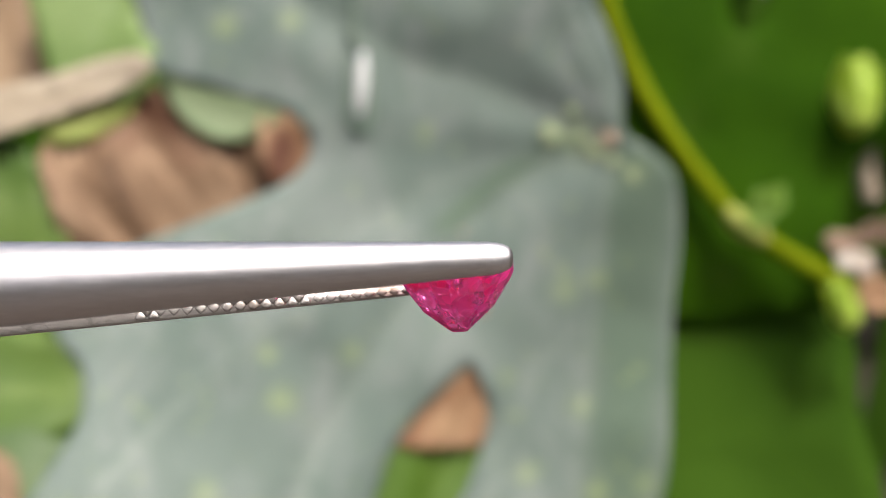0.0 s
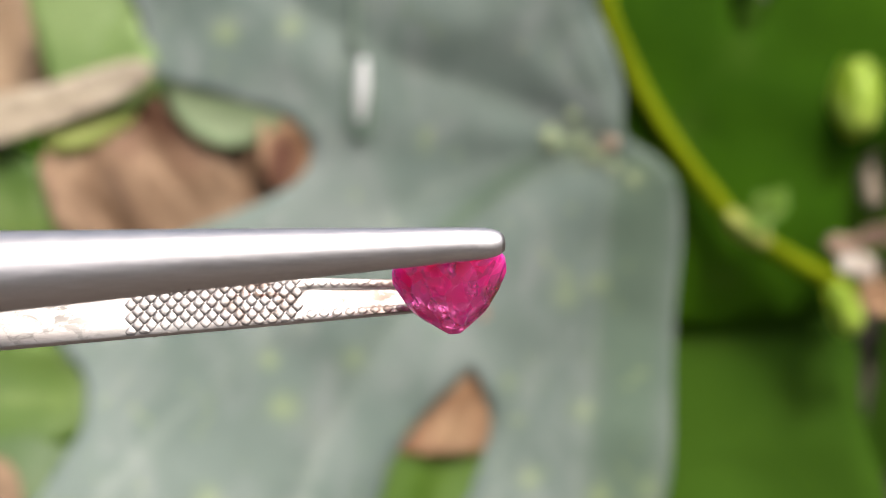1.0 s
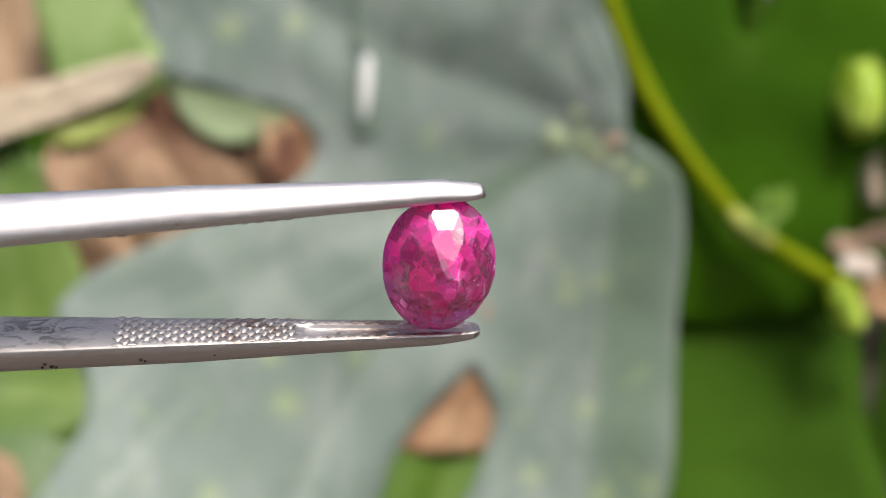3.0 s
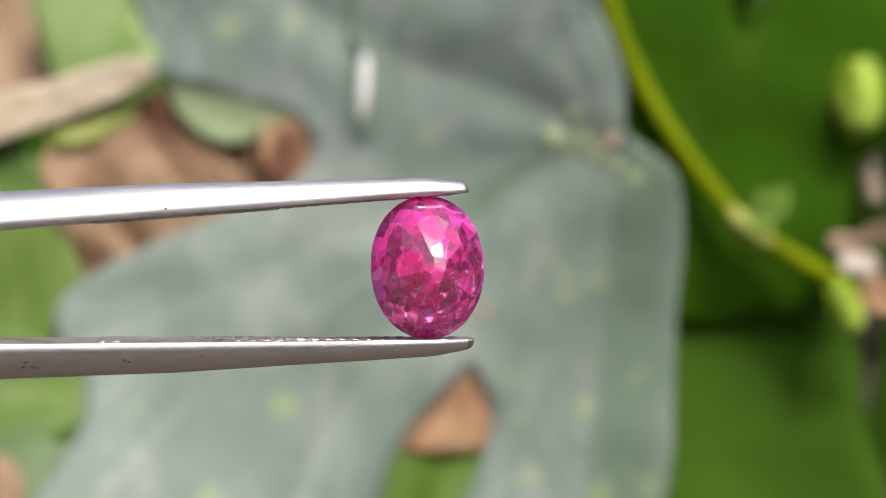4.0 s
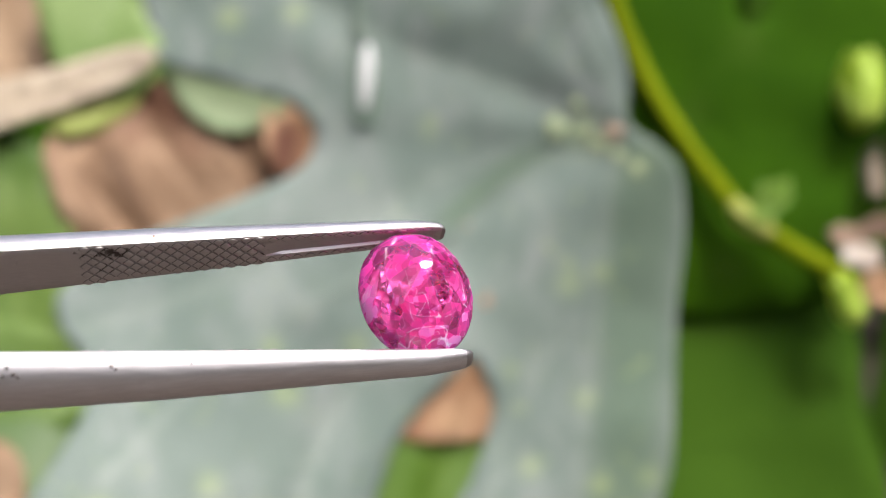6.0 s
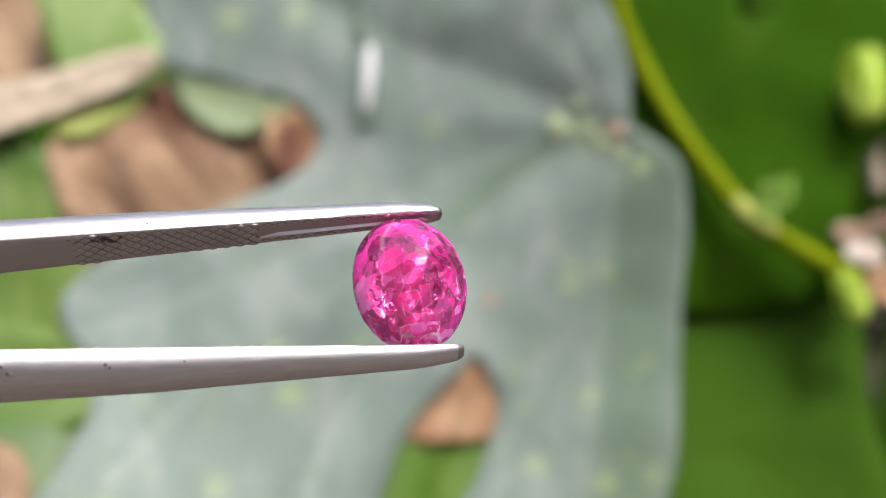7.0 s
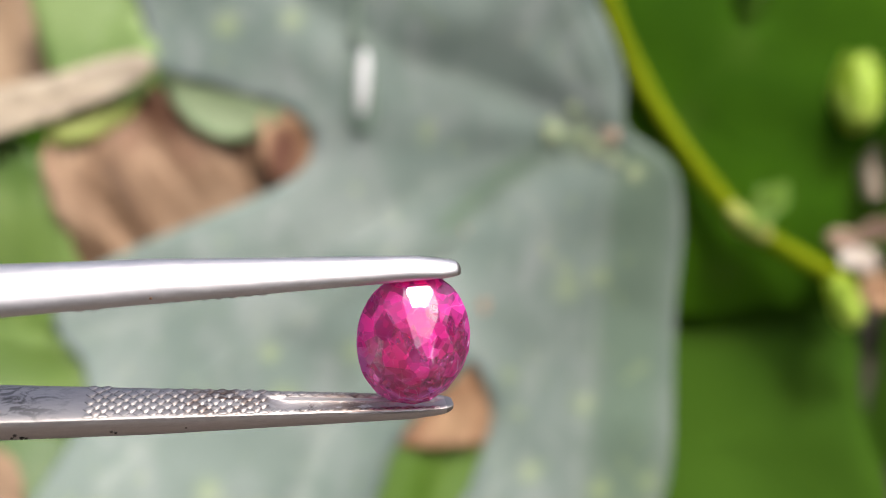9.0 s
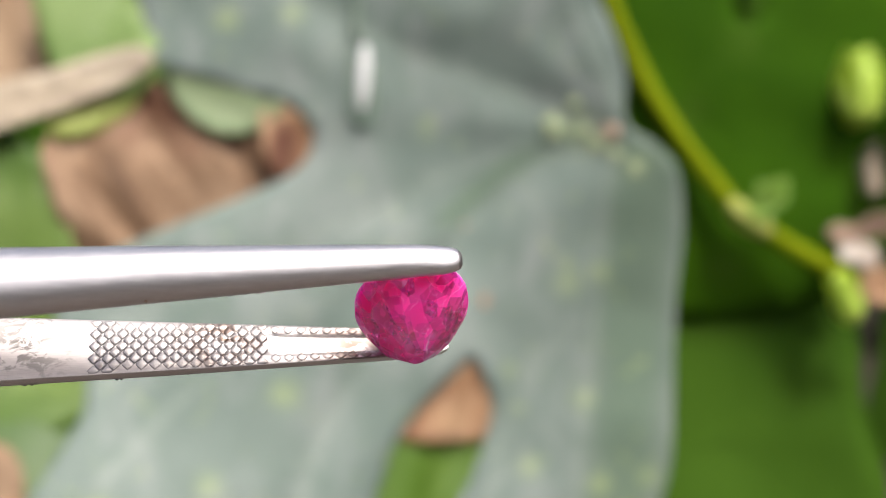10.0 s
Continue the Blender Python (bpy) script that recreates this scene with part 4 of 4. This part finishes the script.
def build_gem():
    """An oval mixed-cut stone: its bowed, pointed pavilion faces -y, its table +y; long axis z."""
    g = thing("gemstone", Matrix.Identity(4), "transparent pink faceted oval gemstone with inner cracks, held in tweezers", "gemstone")
    rng = random.Random(11)
    rx, rz = 3.15, 3.96
    bm = bmesh.new()
    n = 64
    rim = []
    for i in range(n):
        a = 2 * math.pi * i / n
        c, q = math.cos(a), math.sin(a)
        rim.append((rx * math.copysign(abs(c) ** 0.94, c), rz * math.copysign(abs(q) ** 0.94, q)))
    low = [bm.verts.new((x, -5.0, z)) for x, z in rim]
    high = [bm.verts.new((x, 1.25, z)) for x, z in rim]
    for i in range(n):
        bm.faces.new((low[i], low[(i + 1) % n], high[(i + 1) % n], high[i]))
    bm.faces.new(low)
    bm.faces.new(high)
    bmesh.ops.recalc_face_normals(bm, faces=bm.faces)
    # rows of facets: share of the girdle's radius and height where the row starts and ends, count, offset
    rows = [
        ((1.03, -0.10), (0.87, -1.10), 18, 0.0), ((0.89, -1.02), (0.65, -2.12), 16, 0.5), ((0.67, -2.06), (0.0, -3.88), 9, 0.25),
        ((1.03, 0.10), (0.84, 0.62), 28, 0.5), ((0.86, 0.58), (0.60, 1.02), 24, 0.0), ((0.62, 0.99), (0.36, 1.25), 16, 0.5)]
    for (ra, ya), (rb, yb), count, off in rows:
        up = math.copysign(1.0, yb - ya)
        for i in range(count):
            a = 2 * math.pi * (i + off + rng.uniform(-0.07, 0.07)) / count
            k = rng.uniform(0.975, 1.02)
            side, rise = abs(yb - ya) * k, (ra - rb)
            no = Vector((side * math.cos(a) / rx, up * rise, side * math.sin(a) / rz)).normalized()
            mid = (ra + rb) / 2 * rng.uniform(0.985, 1.01)
            cut(bm, Vector((mid * rx * math.cos(a), (ya + yb) / 2, mid * rz * math.sin(a))), no)
    # uneven facets up one side and round the point: tilt, azimuth, distance from the girdle's centre
    for tilt, turn, reach in ((65.0, 87, 3.625), (51.5, 87, 3.31), (39.5, 86, 3.155), (27.5, 84, 3.26), (16.0, 86, 3.38), (4.5, 80, 3.52), (6.5, 262, 3.53), (25.0, 140, 3.24), (20.0, 20, 3.44), (24.0, 285, 3.40)):
        e, a = radians(tilt), radians(turn)
        no = Vector((math.sin(e) * math.cos(a), -math.cos(e), math.sin(e) * math.sin(a)))
        cut(bm, no * reach, no)
    bmesh.ops.recalc_face_normals(bm, faces=bm.faces)
    for v in bm.verts:
        v.co *= MM
    stone = part("stone", bm, GEM, g)
    # random facet shares imitate refraction; the rim's extra share paints its inner glow
    share = [rng.choice((0.28, 0.38, 0.48, 0.58)) + (0.14 if f.center.y > -1.1 * MM else 0.0) if f.center.y < 0.1 * MM else rng.choice((0.15, 0.40)) for f in stone.data.polygons]
    # unseen crown facets get the added light-passing finish
    crown = [1.0 if f.center.y > 0.1 * MM else 0.0 for f in stone.data.polygons]
    stone.data.attributes.new("crown_glow", "FLOAT", "FACE").data.foreach_set("value", np.array(crown, np.float32))
    stone.data.attributes.new("silk", "FLOAT", "FACE").data.foreach_set("value", np.array(share, np.float32))
    # healed cracks: bright threads along crumpled sheets, and films added as inner reflections
    for centre, turn, size, count in (((1.2, -1.2, -0.9), (12, 18, 30), (1.5, 2.0), 90), ((0.5, -0.8, -2.1), (60, 10, -20), (2.0, 1.3), 90),
                                      ((-1.4, -0.8, -1.6), (35, -30, 10), (1.3, 1.4), 110), ((1.7, -0.6, 0.6), (-25, 35, 0), (1.0, 1.4), 50),
                                      ((-0.4, -0.3, 2.4), (75, 0, 15), (1.7, 0.8), 34), ((-2.0, -0.5, 0.9), (10, -50, 0), (0.8, 1.5), 44)):
        bm = bmesh.new()
        m = Matrix.Translation(centre) @ pose(0, 0, 0, *turn)

        def sheet(u, w):
            q = Vector((u, 0, w))
            q.y = 0.55 * noise.noise(q * 0.8 + Vector(centre)) + 0.25 * noise.noise(q * 2.6 + Vector(centre))
            return m @ q

        for k in range(count):
            a, r = rng.uniform(0, 2 * math.pi), math.sqrt(rng.random())
            u, w = math.cos(a) * r * size[0], math.sin(a) * r * size[1]
            way, film = rng.uniform(0, 2 * math.pi), k % 2 == 0
            half = rng.uniform(0.10, 0.28) if film else rng.uniform(0.016, 0.034)
            steps = rng.randint(3, 6) if film else rng.randint(8, 20)
            last = None
            for i in range(steps + 1):
                q = sheet(u, w)
                if math.hypot(q.x / rx, q.z / rz) > 0.86 - 0.23 * max(0.0, -q.y) or not -2.6 < q.y < 0.7:
                    break
                h = half * (math.sin(math.pi * (i + 0.3) / (steps + 0.6)) if film else 1.0)
                side = sheet(u - math.sin(way) * h, w + math.cos(way) * h)
                pair = (bm.verts.new((2 * q - side) * MM), bm.verts.new(side * MM))
                if last:
                    bm.faces.new((last[0], last[1], pair[1], pair[0]))
                last = pair
                way += rng.uniform(-0.5, 0.5)
                u, w = u + math.cos(way) * 0.09, w + math.sin(way) * 0.09
        bmesh.ops.delete(bm, geom=[v for v in bm.verts if not v.link_faces], context="VERTS")
        part("crack", bm, FISSURE, g, "bright healed crack inside the stone, with films added for glints")
    return g


build_ground()
build_reflection_bank()
build_undergrowth()
build_large_leaf()
build_deep_leaves()
build_left_leaves()
build_dry_leaves()
build_vine()
tweezers = build_tweezers()
gemstone = build_gem()


def motions():
    held = [
        (0.00, pose(0.00097, 0.06112, 0.27061, 58.30, 0.85, 7.94)),
        (0.50, pose(0.00071, 0.06113, 0.27068, 53.96, 1.38, 7.93)),
        (1.00, pose(0.00049, 0.06116, 0.27073, 45.06, 1.67, 8.84)),
        (1.50, pose(0.00043, 0.06123, 0.27089, 37.16, 1.21, 7.67)),
        (2.00, pose(0.00046, 0.06102, 0.27041, 21.47, 1.03, 7.09)),
        (2.20, pose(0.00037, 0.06107, 0.27052, 16.88, 0.80, 7.20)),
        (2.75, pose(-0.00001, 0.06121, 0.27083, 4.82, 1.17, 8.47)),
        (3.30, pose(-0.00034, 0.06130, 0.27104, -7.15, 1.78, 9.65)),
        (3.50, pose(-0.00038, 0.06129, 0.27102, -11.65, 1.80, 9.67)),
        (4.00, pose(-0.00077, 0.06119, 0.27081, -23.68, 1.98, 9.20)),
        (4.20, pose(-0.00075, 0.06098, 0.27036, -28.92, 2.09, 9.31)),
        (4.50, pose(-0.00083, 0.06094, 0.27028, -36.11, 1.96, 9.66)),
        (5.00, pose(-0.00139, 0.06106, 0.27053, -46.48, 2.49, 11.73)),
        (5.50, pose(-0.00145, 0.06063, 0.26963, -56.08, 2.02, 12.71)),
        (5.70, pose(-0.00148, 0.06043, 0.26919, -58.14, 2.70, 13.53)),
        (6.25, pose(-0.00154, 0.06027, 0.26887, -59.81, 3.14, 13.73)),
        (6.80, pose(-0.00180, 0.06044, 0.26923, -54.90, 2.90, 13.08)),
        (7.00, pose(-0.00205, 0.06057, 0.26951, -50.12, 2.88, 13.02)),
        (7.50, pose(-0.00196, 0.06040, 0.26912, -34.98, 2.07, 10.36)),
        (7.70, pose(-0.00193, 0.06023, 0.26874, -29.73, 1.86, 9.43)),
        (8.00, pose(-0.00179, 0.05979, 0.26775, -25.55, 1.39, 7.59)),
        (8.50, pose(-0.00169, 0.05967, 0.26749, -13.47, 3.37, 9.72)),
        (9.00, pose(-0.00155, 0.05942, 0.26697, -1.76, 3.10, 9.12)),
        (9.50, pose(-0.00148, 0.05993, 0.26812, 12.41, 2.23, 8.24)),
        (10.00, pose(-0.00167, 0.06009, 0.26845, 29.17, 1.79, 7.25)),
    ]
    walk(tweezers, held)
    walk(gemstone, held)


motions()
